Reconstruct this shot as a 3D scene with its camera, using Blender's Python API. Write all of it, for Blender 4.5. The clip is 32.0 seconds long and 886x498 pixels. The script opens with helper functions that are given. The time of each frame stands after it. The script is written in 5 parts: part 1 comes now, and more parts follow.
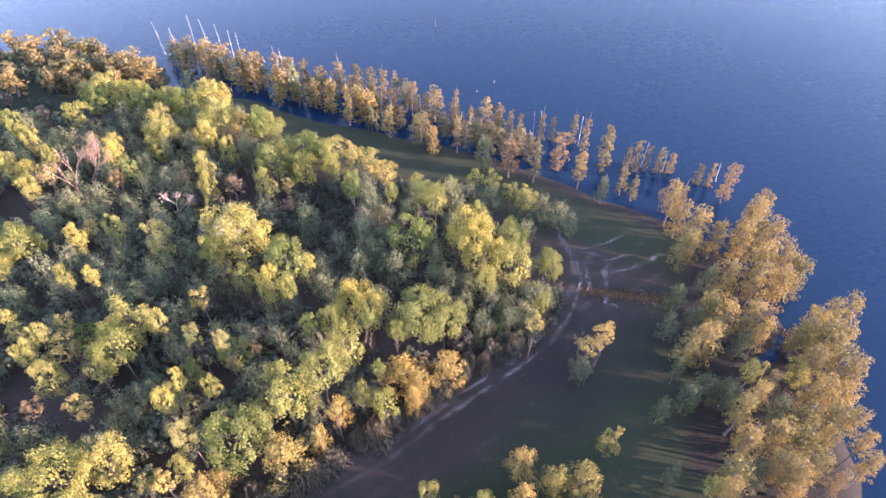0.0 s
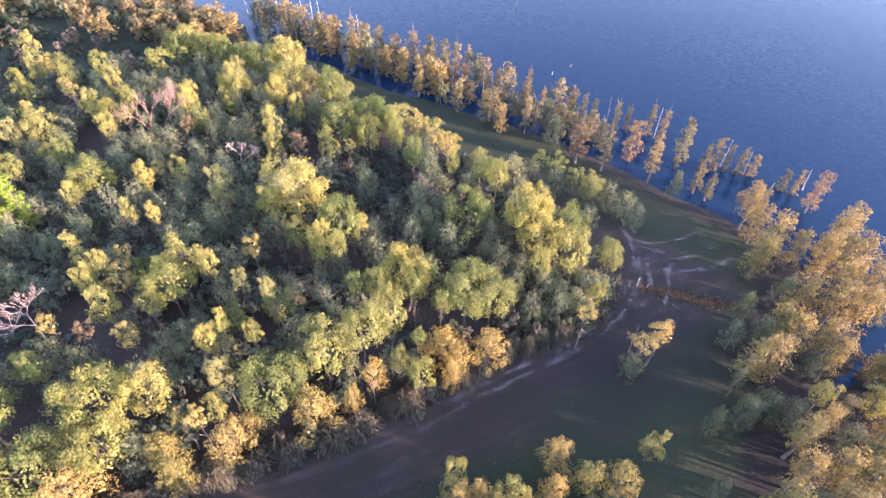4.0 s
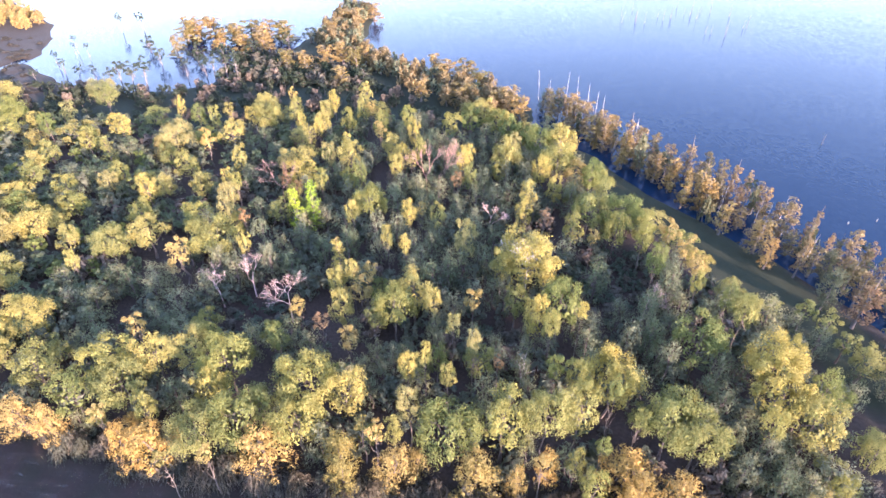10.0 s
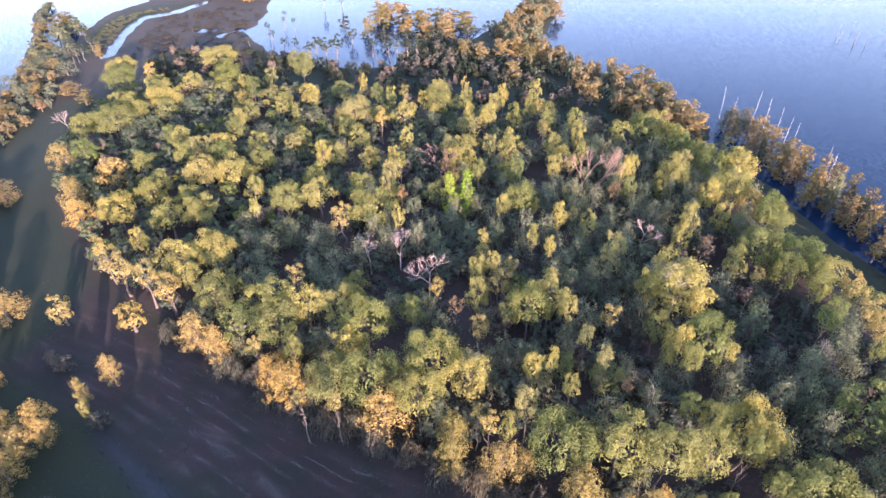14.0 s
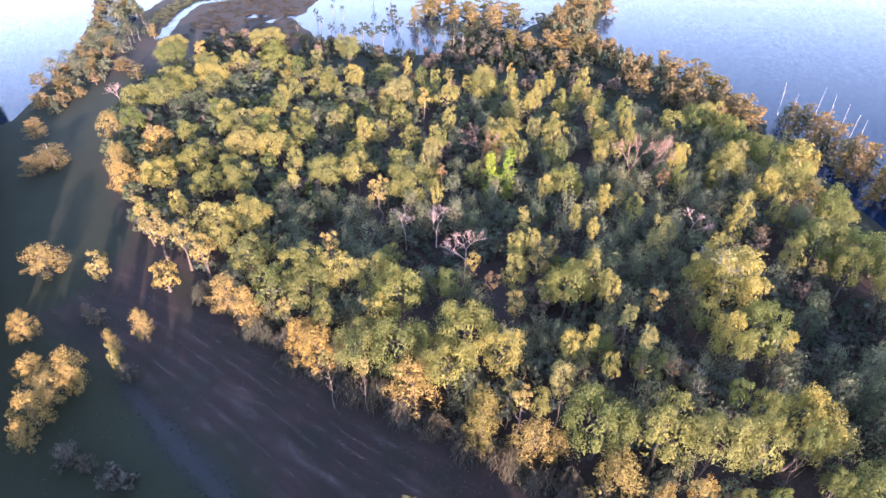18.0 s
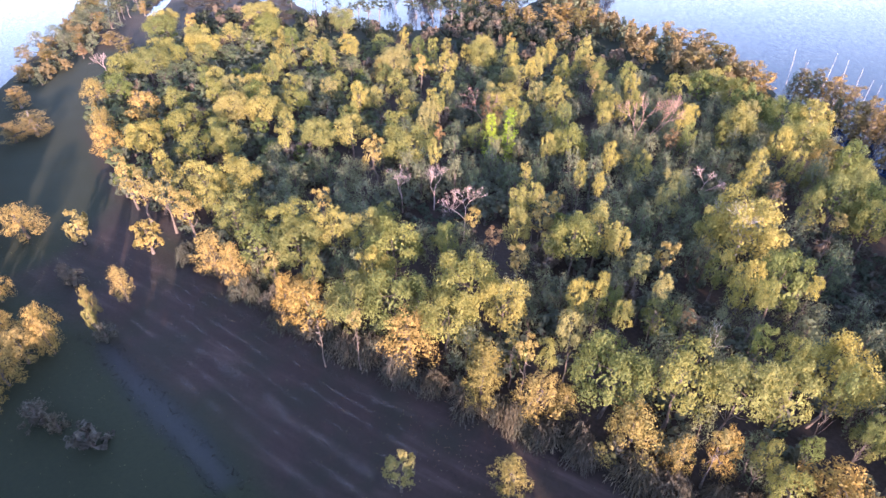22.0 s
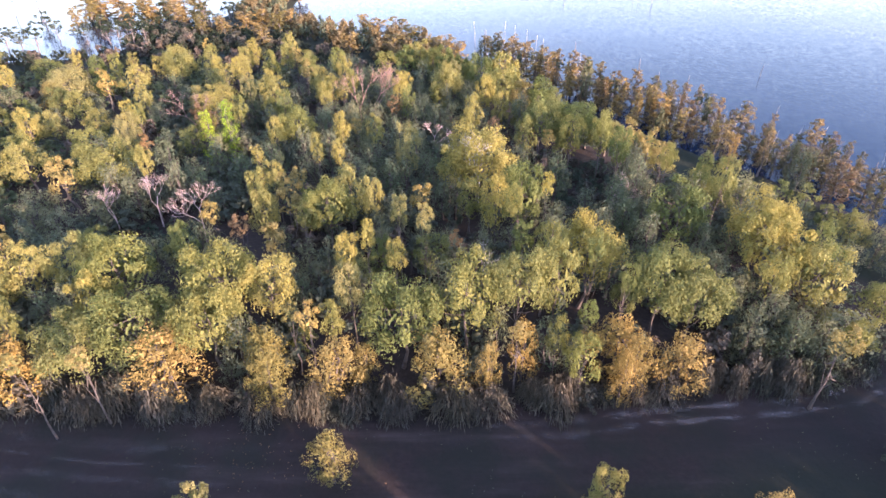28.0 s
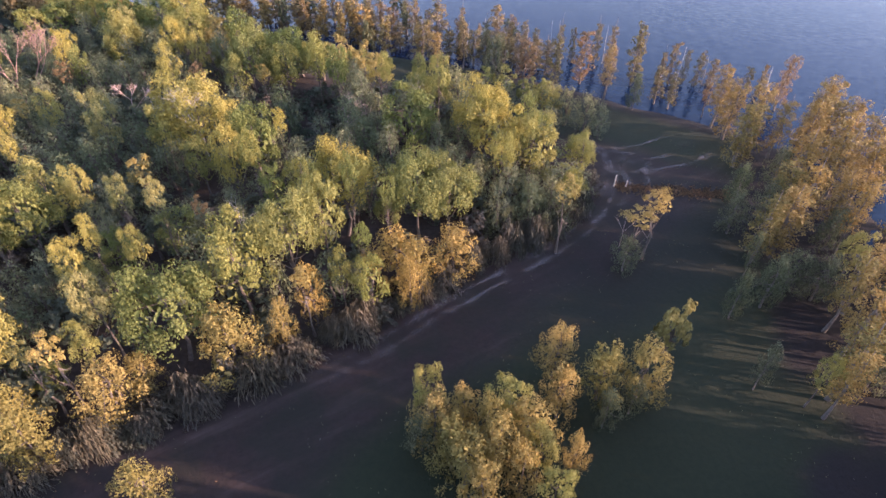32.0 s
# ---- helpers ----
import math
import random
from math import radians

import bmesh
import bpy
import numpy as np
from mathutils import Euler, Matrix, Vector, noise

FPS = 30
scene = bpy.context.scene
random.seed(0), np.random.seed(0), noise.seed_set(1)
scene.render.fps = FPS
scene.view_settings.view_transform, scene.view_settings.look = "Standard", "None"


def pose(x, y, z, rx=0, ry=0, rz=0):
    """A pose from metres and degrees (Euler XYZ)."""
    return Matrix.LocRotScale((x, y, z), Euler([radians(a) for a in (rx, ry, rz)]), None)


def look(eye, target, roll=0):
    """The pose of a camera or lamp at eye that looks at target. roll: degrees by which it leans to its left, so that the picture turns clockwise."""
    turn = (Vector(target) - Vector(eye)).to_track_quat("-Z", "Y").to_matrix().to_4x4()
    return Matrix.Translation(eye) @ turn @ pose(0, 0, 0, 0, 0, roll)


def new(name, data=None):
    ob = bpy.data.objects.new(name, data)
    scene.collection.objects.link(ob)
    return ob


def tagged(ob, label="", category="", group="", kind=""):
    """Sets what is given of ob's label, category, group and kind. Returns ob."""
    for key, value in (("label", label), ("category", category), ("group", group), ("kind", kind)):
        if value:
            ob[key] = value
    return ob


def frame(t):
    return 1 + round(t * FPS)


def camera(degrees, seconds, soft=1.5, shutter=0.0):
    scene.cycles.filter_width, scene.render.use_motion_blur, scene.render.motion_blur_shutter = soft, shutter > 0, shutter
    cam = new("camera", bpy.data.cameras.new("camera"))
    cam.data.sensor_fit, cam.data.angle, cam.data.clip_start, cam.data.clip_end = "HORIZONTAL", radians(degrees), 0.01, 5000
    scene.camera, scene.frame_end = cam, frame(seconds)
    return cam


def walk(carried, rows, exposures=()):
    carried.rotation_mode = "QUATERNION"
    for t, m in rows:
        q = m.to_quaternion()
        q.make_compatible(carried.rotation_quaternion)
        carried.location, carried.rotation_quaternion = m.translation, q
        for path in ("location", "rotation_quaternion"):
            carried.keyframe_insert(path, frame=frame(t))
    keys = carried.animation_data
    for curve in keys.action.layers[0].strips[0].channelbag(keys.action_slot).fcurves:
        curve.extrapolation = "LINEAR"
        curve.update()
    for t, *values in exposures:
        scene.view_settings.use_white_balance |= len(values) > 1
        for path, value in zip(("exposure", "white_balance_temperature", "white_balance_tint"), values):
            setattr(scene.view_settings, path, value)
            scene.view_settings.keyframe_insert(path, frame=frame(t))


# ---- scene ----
# ---- camera ----
cam = camera(77.6, 32.0, 1.54)
ROWS = [
    (0.0, 1.70, -0.39, 84.60, -1.06, -44.88, -0.13),
    (0.5, 1.67, -0.53, 83.56, -1.10, -44.89, -0.13),
    (1.0, 1.62, -0.70, 82.38, -1.16, -44.78, -0.10),
    (1.5, 1.62, -0.88, 81.15, -1.43, -44.60, -0.12),
    (2.0, 1.72, -1.03, 80.05, -1.47, -44.54, -0.10),
    (2.5, 1.82, -1.13, 79.20, -0.63, -44.69, -0.05),
    (4.5, 1.56, -0.31, 80.00, 11.92, -46.23, -0.78),
    (5.0, 1.49, -0.65, 80.05, 17.04, -46.36, -0.39),
    (5.5, 1.37, -1.06, 80.04, 22.47, -46.34, -0.16),
    (6.0, 1.33, -1.45, 79.94, 28.91, -46.40, -0.02),
    (6.5, 1.39, -1.76, 79.74, 32.82, -46.26, 0.07),
    (7.0, 1.58, -1.92, 79.55, 36.22, -46.16, 0.11),
    (7.5, 1.75, -1.94, 79.40, 36.98, -46.03, 0.22),
    (8.0, 1.67, -1.98, 79.29, 35.85, -45.79, 0.20),
    (8.5, 1.57, -1.97, 79.19, 35.71, -45.75, 0.14),
    (9.0, 1.53, -1.80, 79.15, 36.07, -45.38, 0.22),
    (9.5, 1.43, -1.75, 79.12, 36.46, -41.64, 0.16),
    (10.0, 1.37, -1.93, 79.01, 36.49, -36.85, 0.11),
    (10.5, 1.24, -2.26, 79.00, 36.82, -36.84, 0.06),
    (11.0, 1.01, -2.71, 79.18, 42.74, -37.19, 0.02),
    (11.5, 0.91, -3.08, 79.39, 51.44, -37.78, 0.21),
    (12.0, 0.89, -3.28, 79.52, 53.74, -37.63, 0.48),
    (12.5, 0.85, -3.42, 79.63, 54.38, -37.42, 0.41),
    (13.0, 0.82, -3.51, 79.75, 54.10, -37.42, 0.33),
    (13.5, 0.77, -3.53, 79.80, 53.95, -37.32, 0.30),
    (15.5, 0.99, -4.36, 77.68, 55.36, -36.80, -0.25),
    (16.0, 1.14, -4.37, 76.81, 56.79, -36.78, -0.16),
    (16.5, 1.20, -4.43, 75.93, 57.06, -36.72, -0.13),
    (17.0, 1.20, -4.50, 75.02, 56.76, -36.62, -0.04),
    (17.5, 1.18, -4.57, 74.03, 57.55, -36.64, -0.14),
    (18.0, 1.18, -4.60, 72.90, 58.62, -36.70, -0.05),
    (18.5, 1.17, -4.58, 71.75, 58.16, -36.59, -0.08),
    (19.0, 1.13, -4.55, 70.61, 57.77, -36.57, -0.16),
    (19.5, 1.10, -4.49, 69.41, 57.26, -36.54, -0.18),
    (20.0, 1.09, -4.46, 68.19, 57.05, -36.52, -0.20),
    (20.5, 1.11, -4.47, 67.01, 57.07, -36.61, -0.18),
    (21.0, 1.18, -4.46, 65.86, 57.90, -36.71, -0.13),
    (21.5, 1.23, -4.43, 64.64, 58.57, -36.79, -0.00),
    (22.0, 1.21, -4.42, 63.35, 58.41, -36.84, 0.08),
    (22.5, 1.19, -4.42, 62.09, 57.29, -36.73, -0.05),
    (23.0, 1.16, -4.41, 60.79, 55.92, -36.62, -0.08),
    (23.5, 1.12, -4.39, 59.45, 54.93, -36.54, -0.19),
    (24.0, 1.08, -4.32, 58.15, 53.85, -36.52, -0.21),
    (24.5, 1.06, -4.31, 56.93, 53.37, -36.55, -0.19),
    (26.5, 2.68, -3.17, 52.47, 48.17, -34.47, 0.20),
    (27.0, 2.42, -3.22, 52.40, 40.06, -34.01, 0.10),
    (27.5, 2.12, -3.35, 52.31, 34.11, -33.85, 0.07),
    (28.0, 1.94, -3.40, 52.26, 29.57, -34.00, -0.04),
    (28.5, 1.83, -3.36, 52.22, 26.71, -34.12, -0.05),
    (29.0, 1.70, -3.28, 52.17, 21.01, -34.00, -0.12),
    (29.5, 1.60, -3.14, 52.05, 15.08, -33.92, 0.05),
    (30.0, 1.55, -2.95, 51.86, 9.04, -33.75, 0.08),
    (30.5, 1.56, -2.77, 51.65, 3.56, -33.52, 0.17),
    (31.0, 1.61, -2.63, 51.48, 1.54, -33.78, 0.21),
    (31.5, 1.61, -2.60, 51.40, -0.40, -36.04, 0.13),
    (32.0, 1.64, -2.63, 51.41, -0.71, -40.78, 0.10),
]

walk(cam, [(t, pose(x, y, z, 90 + pitch, roll, yaw)) for t, x, y, z, yaw, pitch, roll in ROWS],
     [(0.0, 3.33, 6400, 40), (4.0, 3.39, 6300, 40), (9.0, 3.43, 6150, 41), (10.0, 3.35, 6050, 40), (12.0, 2.96, 6000, 40), (13.0, 2.88, 6000, 40),
      (24.0, 2.92, 6200, 43), (27.0, 2.8, 6200, 42), (28.0, 2.72, 6250, 40), (30.0, 2.58, 6350, 38), (31.0, 2.46, 6250, 36), (32.0, 2.5, 6600, 42)])

# ---- sky and sun: a low sun over the lake to the east ----
SUN_AZ, SUN_EL = radians(103.0), radians(9.6)      # azimuth clockwise from +y
world = bpy.data.worlds.new("sky")
scene.world = world
world.use_nodes = True
wn = world.node_tree
sky = wn.nodes.new("ShaderNodeTexSky")
sky.sky_type, sky.sun_disc = "NISHITA", False
sky.sun_elevation, sky.sun_rotation = SUN_EL, SUN_AZ
sky.air_density, sky.dust_density, sky.ozone_density = 1.0, 0.33, 1.25
bg = wn.nodes["Background"]
bg.inputs["Strength"].default_value = 0.15
wn.links.new(sky.outputs["Color"], bg.inputs["Color"])
to_sun = Vector((math.sin(SUN_AZ) * math.cos(SUN_EL), math.cos(SUN_AZ) * math.cos(SUN_EL), math.sin(SUN_EL)))
sun = new("sun", bpy.data.lights.new("sun", "SUN"))
sun.data.energy, sun.data.angle, sun.data.color = 2.85, radians(0.6), (1.0, 0.80, 0.585)
sun.matrix_world = look((0, 0, 200), tuple(Vector((0, 0, 200)) - to_sun))


# ---- materials ----
def material(name):
    mat = bpy.data.materials.new(name)
    mat.use_nodes = True
    nt = mat.node_tree
    nt.nodes.clear()
    out = nt.nodes.new("ShaderNodeOutputMaterial")
    return mat, nt, out


def node(nt, kind, **inputs):
    n = nt.nodes.new(kind)
    for key, value in inputs.items():
        n.inputs[key.replace("_", " ")].default_value = value
    return n


def ramp(nt, fac, *stops):
    n = nt.nodes.new("ShaderNodeValToRGB")
    while len(n.color_ramp.elements) < len(stops):
        n.color_ramp.elements.new(0.5)
    for e, (p, c) in zip(n.color_ramp.elements, stops):
        e.position, e.color = p, (*c, 1)
    nt.links.new(fac, n.inputs["Fac"])
    return n.outputs["Color"]


def mixed(nt, fac, a, b, blend="MIX"):
    n = nt.nodes.new("ShaderNodeMix")
    n.data_type, n.blend_type = "RGBA", blend
    for sock, v in ((n.inputs[0], fac), (n.inputs[6], a), (n.inputs[7], b)):
        if hasattr(v, "is_linked"):
            nt.links.new(v, sock)
        elif isinstance(v, tuple):
            sock.default_value = (*v, 1)
        else:
            sock.default_value = v
    return n.outputs[2]


def noise_tex(nt, scale, detail=4.0, rough=0.55, stretch=None):
    geo = nt.nodes.new("ShaderNodeNewGeometry")
    src = geo.outputs["Position"]
    if stretch:
        mp = nt.nodes.new("ShaderNodeMapping")
        mp.vector_type = "TEXTURE"
        mp.inputs["Rotation"].default_value = (0, 0, radians(stretch[0]))
        mp.inputs["Scale"].default_value = stretch[1:]
        nt.links.new(src, mp.inputs["Vector"])
        src = mp.outputs["Vector"]
    n = node(nt, "ShaderNodeTexNoise", Scale=scale, Detail=detail, Roughness=rough)
    nt.links.new(src, n.inputs["Vector"])
    return n.outputs["Fac"]


def leaf_material(name, dark, mid, light, shine=0.4):
    """Leaves: each leaf spray its own tone, each tree its own tint, some light through the blade."""
    mat, nt, out = material(name)
    geo = nt.nodes.new("ShaderNodeNewGeometry")
    info = nt.nodes.new("ShaderNodeObjectInfo")
    col = ramp(nt, geo.outputs["Random Per Island"], (0.0, dark), (0.55, mid), (1.0, light))
    tint = ramp(nt, info.outputs["Random"], (0.0, (0.66, 0.78, 0.70)), (0.5, (1.0, 1.0, 1.0)), (1.0, (1.14, 1.07, 0.90)))
    col = mixed(nt, 1.0, col, tint, "MULTIPLY")
    patch = noise_tex(nt, 0.35, 2.0)
    col = mixed(nt, 0.5, col, ramp(nt, patch, (0.3, (0.70, 0.80, 0.66)), (0.7, (1.18, 1.16, 1.06))), "MULTIPLY")
    p = node(nt, "ShaderNodeBsdfPrincipled", Roughness=0.62)
    p.inputs["Specular IOR Level"].default_value = 0.12
    tr = nt.nodes.new("ShaderNodeBsdfTranslucent")
    mx = node(nt, "ShaderNodeMixShader", Fac=shine)
    nt.links.new(col, p.inputs["Base Color"])
    nt.links.new(col, tr.inputs["Color"])
    nt.links.new(p.outputs[0], mx.inputs[1])
    nt.links.new(tr.outputs[0], mx.inputs[2])
    nt.links.new(mx.outputs[0], out.inputs[0])
    return mat


def plain_material(name, a, b, scale, rough=0.85, bump=0.0, stretch=None):
    mat, nt, out = material(name)
    fac = noise_tex(nt, scale, 6.0, 0.6, stretch)
    p = node(nt, "ShaderNodeBsdfPrincipled", Roughness=rough)
    nt.links.new(ramp(nt, fac, (0.3, a), (0.7, b)), p.inputs["Base Color"])
    if bump:
        bp = node(nt, "ShaderNodeBump", Strength=bump, Distance=0.05)
        nt.links.new(fac, bp.inputs["Height"])
        nt.links.new(bp.outputs[0], p.inputs["Normal"])
    nt.links.new(p.outputs[0], out.inputs[0])
    return mat


LEAF = {
    "yellow": leaf_material("leaf_yellow_green", (0.24, 0.218, 0.08), (0.298, 0.27, 0.095), (0.36, 0.322, 0.115)),
    "green": leaf_material("leaf_green", (0.162, 0.17, 0.066), (0.208, 0.213, 0.08), (0.26, 0.258, 0.098)),
    "amber": leaf_material("leaf_amber", (0.24, 0.188, 0.08), (0.315, 0.25, 0.10), (0.38, 0.304, 0.125)),
    "dark": leaf_material("leaf_dusk_green", (0.15, 0.16, 0.103), (0.183, 0.194, 0.124), (0.218, 0.23, 0.147)),
    # undergrowth green darkened in the colour to stand for canopy shade
    "shade": leaf_material("leaf_undergrowth_shaded", (0.092, 0.108, 0.084), (0.112, 0.13, 0.10), (0.135, 0.155, 0.12)),
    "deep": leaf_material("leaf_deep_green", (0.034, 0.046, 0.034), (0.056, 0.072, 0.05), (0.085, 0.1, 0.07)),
    "pale": leaf_material("leaf_pale_green", (0.215, 0.2, 0.09), (0.278, 0.255, 0.11), (0.345, 0.31, 0.135)),
    "fall": leaf_material("leaf_autumn_gold", (0.28, 0.198, 0.078), (0.34, 0.246, 0.093), (0.4, 0.296, 0.114), 0.32),
    "gold": leaf_material("leaf_cypress_gold", (0.196, 0.137, 0.06), (0.27, 0.193, 0.082), (0.335, 0.244, 0.106), 0.3),
    "bronze": leaf_material("leaf_cypress_bronze", (0.165, 0.122, 0.066), (0.225, 0.168, 0.092), (0.285, 0.215, 0.12), 0.3),
    "rust": leaf_material("leaf_rust", (0.19, 0.122, 0.072), (0.265, 0.172, 0.10), (0.32, 0.22, 0.13)),
    "lime": leaf_material("leaf_lime", (0.17, 0.25, 0.03), (0.29, 0.40, 0.045), (0.42, 0.50, 0.08)),
    "sage": leaf_material("leaf_sage", (0.085, 0.095, 0.06), (0.14, 0.15, 0.095), (0.21, 0.215, 0.14)),
    "grey": leaf_material("leaf_grey_brush", (0.095, 0.077, 0.067), (0.128, 0.104, 0.09), (0.165, 0.137, 0.117), 0.1),
    "wisp": leaf_material("leaf_grey_wisp", (0.068, 0.063, 0.054), (0.096, 0.088, 0.075), (0.13, 0.118, 0.1), 0.15),
    # reed brown, greyed in the colour to stand for distant haze
    "reed": leaf_material("leaf_reed", (0.036, 0.034, 0.032), (0.058, 0.054, 0.05), (0.085, 0.08, 0.074), 0.1),
    "straw": leaf_material("leaf_straw", (0.12, 0.068, 0.045), (0.18, 0.105, 0.066), (0.24, 0.15, 0.095), 0.1),
}
BARK = plain_material("bark_brown", (0.07, 0.055, 0.045), (0.16, 0.13, 0.11), 3.0, 0.9)
BARK_PALE = plain_material("bark_grey_cypress", (0.10, 0.085, 0.075), (0.20, 0.175, 0.155), 2.5, 0.9)
DEADWOOD = plain_material("dead_wood_pinkish_grey", (0.32, 0.235, 0.215), (0.48, 0.365, 0.335), 2.0, 0.9)
REDTWIG = plain_material("reddish_bare_twigs", (0.22, 0.13, 0.11), (0.34, 0.215, 0.185), 2.0, 0.9)
BLEACHED = plain_material("bleached_wood", (0.30, 0.285, 0.275), (0.52, 0.49, 0.46), 2.0, 0.8)

# the ground: leaf litter, grass, worn earth and painted shade by zone
GROUND, nt, out = material("ground_grass_and_earth")
zone = nt.nodes.new("ShaderNodeAttribute")
zone.attribute_name = "zone"
sep = nt.nodes.new("ShaderNodeSeparateColor")
nt.links.new(zone.outputs["Color"], sep.inputs[0])
fine, wide = noise_tex(nt, 1.6, 6.0, 0.65), noise_tex(nt, 0.12, 4.0)
ruts = noise_tex(nt, 0.35, 5.0, 0.6, (30.0, 5.5, 0.8, 1.0))
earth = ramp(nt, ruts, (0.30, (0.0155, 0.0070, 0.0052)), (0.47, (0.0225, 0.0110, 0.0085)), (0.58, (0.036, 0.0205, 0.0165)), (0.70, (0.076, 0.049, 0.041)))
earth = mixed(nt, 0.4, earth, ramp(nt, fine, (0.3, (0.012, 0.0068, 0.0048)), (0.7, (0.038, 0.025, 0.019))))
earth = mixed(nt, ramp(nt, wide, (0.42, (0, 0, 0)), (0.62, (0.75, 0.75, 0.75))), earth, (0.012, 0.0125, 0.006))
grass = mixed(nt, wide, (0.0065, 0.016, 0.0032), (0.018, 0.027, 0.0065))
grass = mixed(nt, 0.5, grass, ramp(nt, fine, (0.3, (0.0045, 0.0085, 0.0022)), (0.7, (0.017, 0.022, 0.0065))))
litter = ramp(nt, fine, (0.3, (0.022, 0.014, 0.010)), (0.7, (0.06, 0.040, 0.028)))
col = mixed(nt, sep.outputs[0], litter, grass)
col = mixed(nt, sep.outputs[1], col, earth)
# near-black tone paints shade under and beside the trees into the ground
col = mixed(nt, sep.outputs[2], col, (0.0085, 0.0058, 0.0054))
col = mixed(nt, zone.outputs["Alpha"], (0.006, 0.009, 0.014), col)
p = node(nt, "ShaderNodeBsdfPrincipled", Roughness=0.95)
nt.links.new(ramp(nt, zone.outputs["Alpha"], (0.0, (0.6, 0.6, 0.6)), (0.7, (0.9, 0.9, 0.9)), (1.0, (0.95, 0.95, 0.95))), p.inputs["Roughness"])
bp = node(nt, "ShaderNodeBump", Strength=0.6, Distance=0.15)
nt.links.new(fine, bp.inputs["Height"])
nt.links.new(bp.outputs[0], p.inputs["Normal"])
nt.links.new(col, p.inputs["Base Color"])
nt.links.new(p.outputs[0], out.inputs[0])

# pale worn earth that fades out towards its edges and in patches
TRACK, nt, out = material("worn_track_pale_earth")
fac = noise_tex(nt, 0.9, 6.0, 0.65)
patch = ramp(nt, noise_tex(nt, 0.28, 5.0, 0.6), (0.40, (0.06, 0.06, 0.06)), (0.60, (1, 1, 1)))
rim = nt.nodes.new("ShaderNodeAttribute")
rim.attribute_name = "rim"
p = node(nt, "ShaderNodeBsdfPrincipled", Roughness=0.95)
nt.links.new(ramp(nt, fac, (0.3, (0.115, 0.095, 0.087)), (0.7, (0.25, 0.21, 0.195))), p.inputs["Base Color"])
clear = nt.nodes.new("ShaderNodeBsdfTransparent")
mx = nt.nodes.new("ShaderNodeMixShader")
nt.links.new(mixed(nt, 1.0, mixed(nt, 1.0, rim.outputs["Color"], patch, "MULTIPLY"), ramp(nt, fac, (0.25, (0.2, 0.2, 0.2)), (0.6, (1, 1, 1))), "MULTIPLY"), mx.inputs[0])
nt.links.new(clear.outputs[0], mx.inputs[1])
nt.links.new(p.outputs[0], mx.inputs[2])
nt.links.new(mx.outputs[0], out.inputs[0])

WATER, nt, out = material("lake_water")
p = node(nt, "ShaderNodeBsdfPrincipled", Roughness=0.1, IOR=1.2)
p.inputs["Base Color"].default_value = (0.005, 0.019, 0.045, 1)
# ripples: two trains of wavelets tilt the surface, stronger in breezy patches
calm = ramp(nt, noise_tex(nt, 0.02, 4.0, 0.6), (0.35, (0.45, 0.45, 0.45)), (0.65, (1, 1, 1)))
tilt = None
for scale, turn, long, amount in ((1.5, -20.0, 2.8, 0.17), (3.6, -35.0, 2.2, 0.2)):
    geo = nt.nodes.new("ShaderNodeNewGeometry")
    mp = nt.nodes.new("ShaderNodeMapping")
    mp.vector_type = "TEXTURE"
    mp.inputs["Rotation"].default_value = (0, 0, radians(turn))
    mp.inputs["Scale"].default_value = (long, 0.8, 1.0)
    tex = node(nt, "ShaderNodeTexNoise", Scale=scale, Detail=3.0, Roughness=0.55)
    nt.links.new(geo.outputs["Position"], mp.inputs["Vector"])
    nt.links.new(mp.outputs["Vector"], tex.inputs["Vector"])
    low = nt.nodes.new("ShaderNodeVectorMath")
    low.operation = "SUBTRACT"
    low.inputs[1].default_value = (0.5, 0.5, 0.5)
    nt.links.new(tex.outputs["Color"], low.inputs[0])
    wide_tilt = nt.nodes.new("ShaderNodeVectorMath")
    wide_tilt.operation = "MULTIPLY"
    wide_tilt.inputs[1].default_value = (amount, amount, 0.0)
    nt.links.new(low.outputs[0], wide_tilt.inputs[0])
    if tilt is None:
        tilt = wide_tilt.outputs[0]
    else:
        both = nt.nodes.new("ShaderNodeVectorMath")
        nt.links.new(tilt, both.inputs[0])
        nt.links.new(wide_tilt.outputs[0], both.inputs[1])
        tilt = both.outputs[0]
breeze = nt.nodes.new("ShaderNodeVectorMath")
breeze.operation = "MULTIPLY"
nt.links.new(tilt, breeze.inputs[0])
nt.links.new(calm, breeze.inputs[1])
up = nt.nodes.new("ShaderNodeVectorMath")
up.inputs[1].default_value = (0, 0, 1)
nt.links.new(breeze.outputs[0], up.inputs[0])
unit = nt.nodes.new("ShaderNodeVectorMath")
unit.operation = "NORMALIZE"
nt.links.new(up.outputs[0], unit.inputs[0])
nt.links.new(unit.outputs[0], p.inputs["Normal"])
nt.links.new(p.outputs[0], out.inputs[0])


# ---- the land ----
LAKE_LEVEL = -0.5
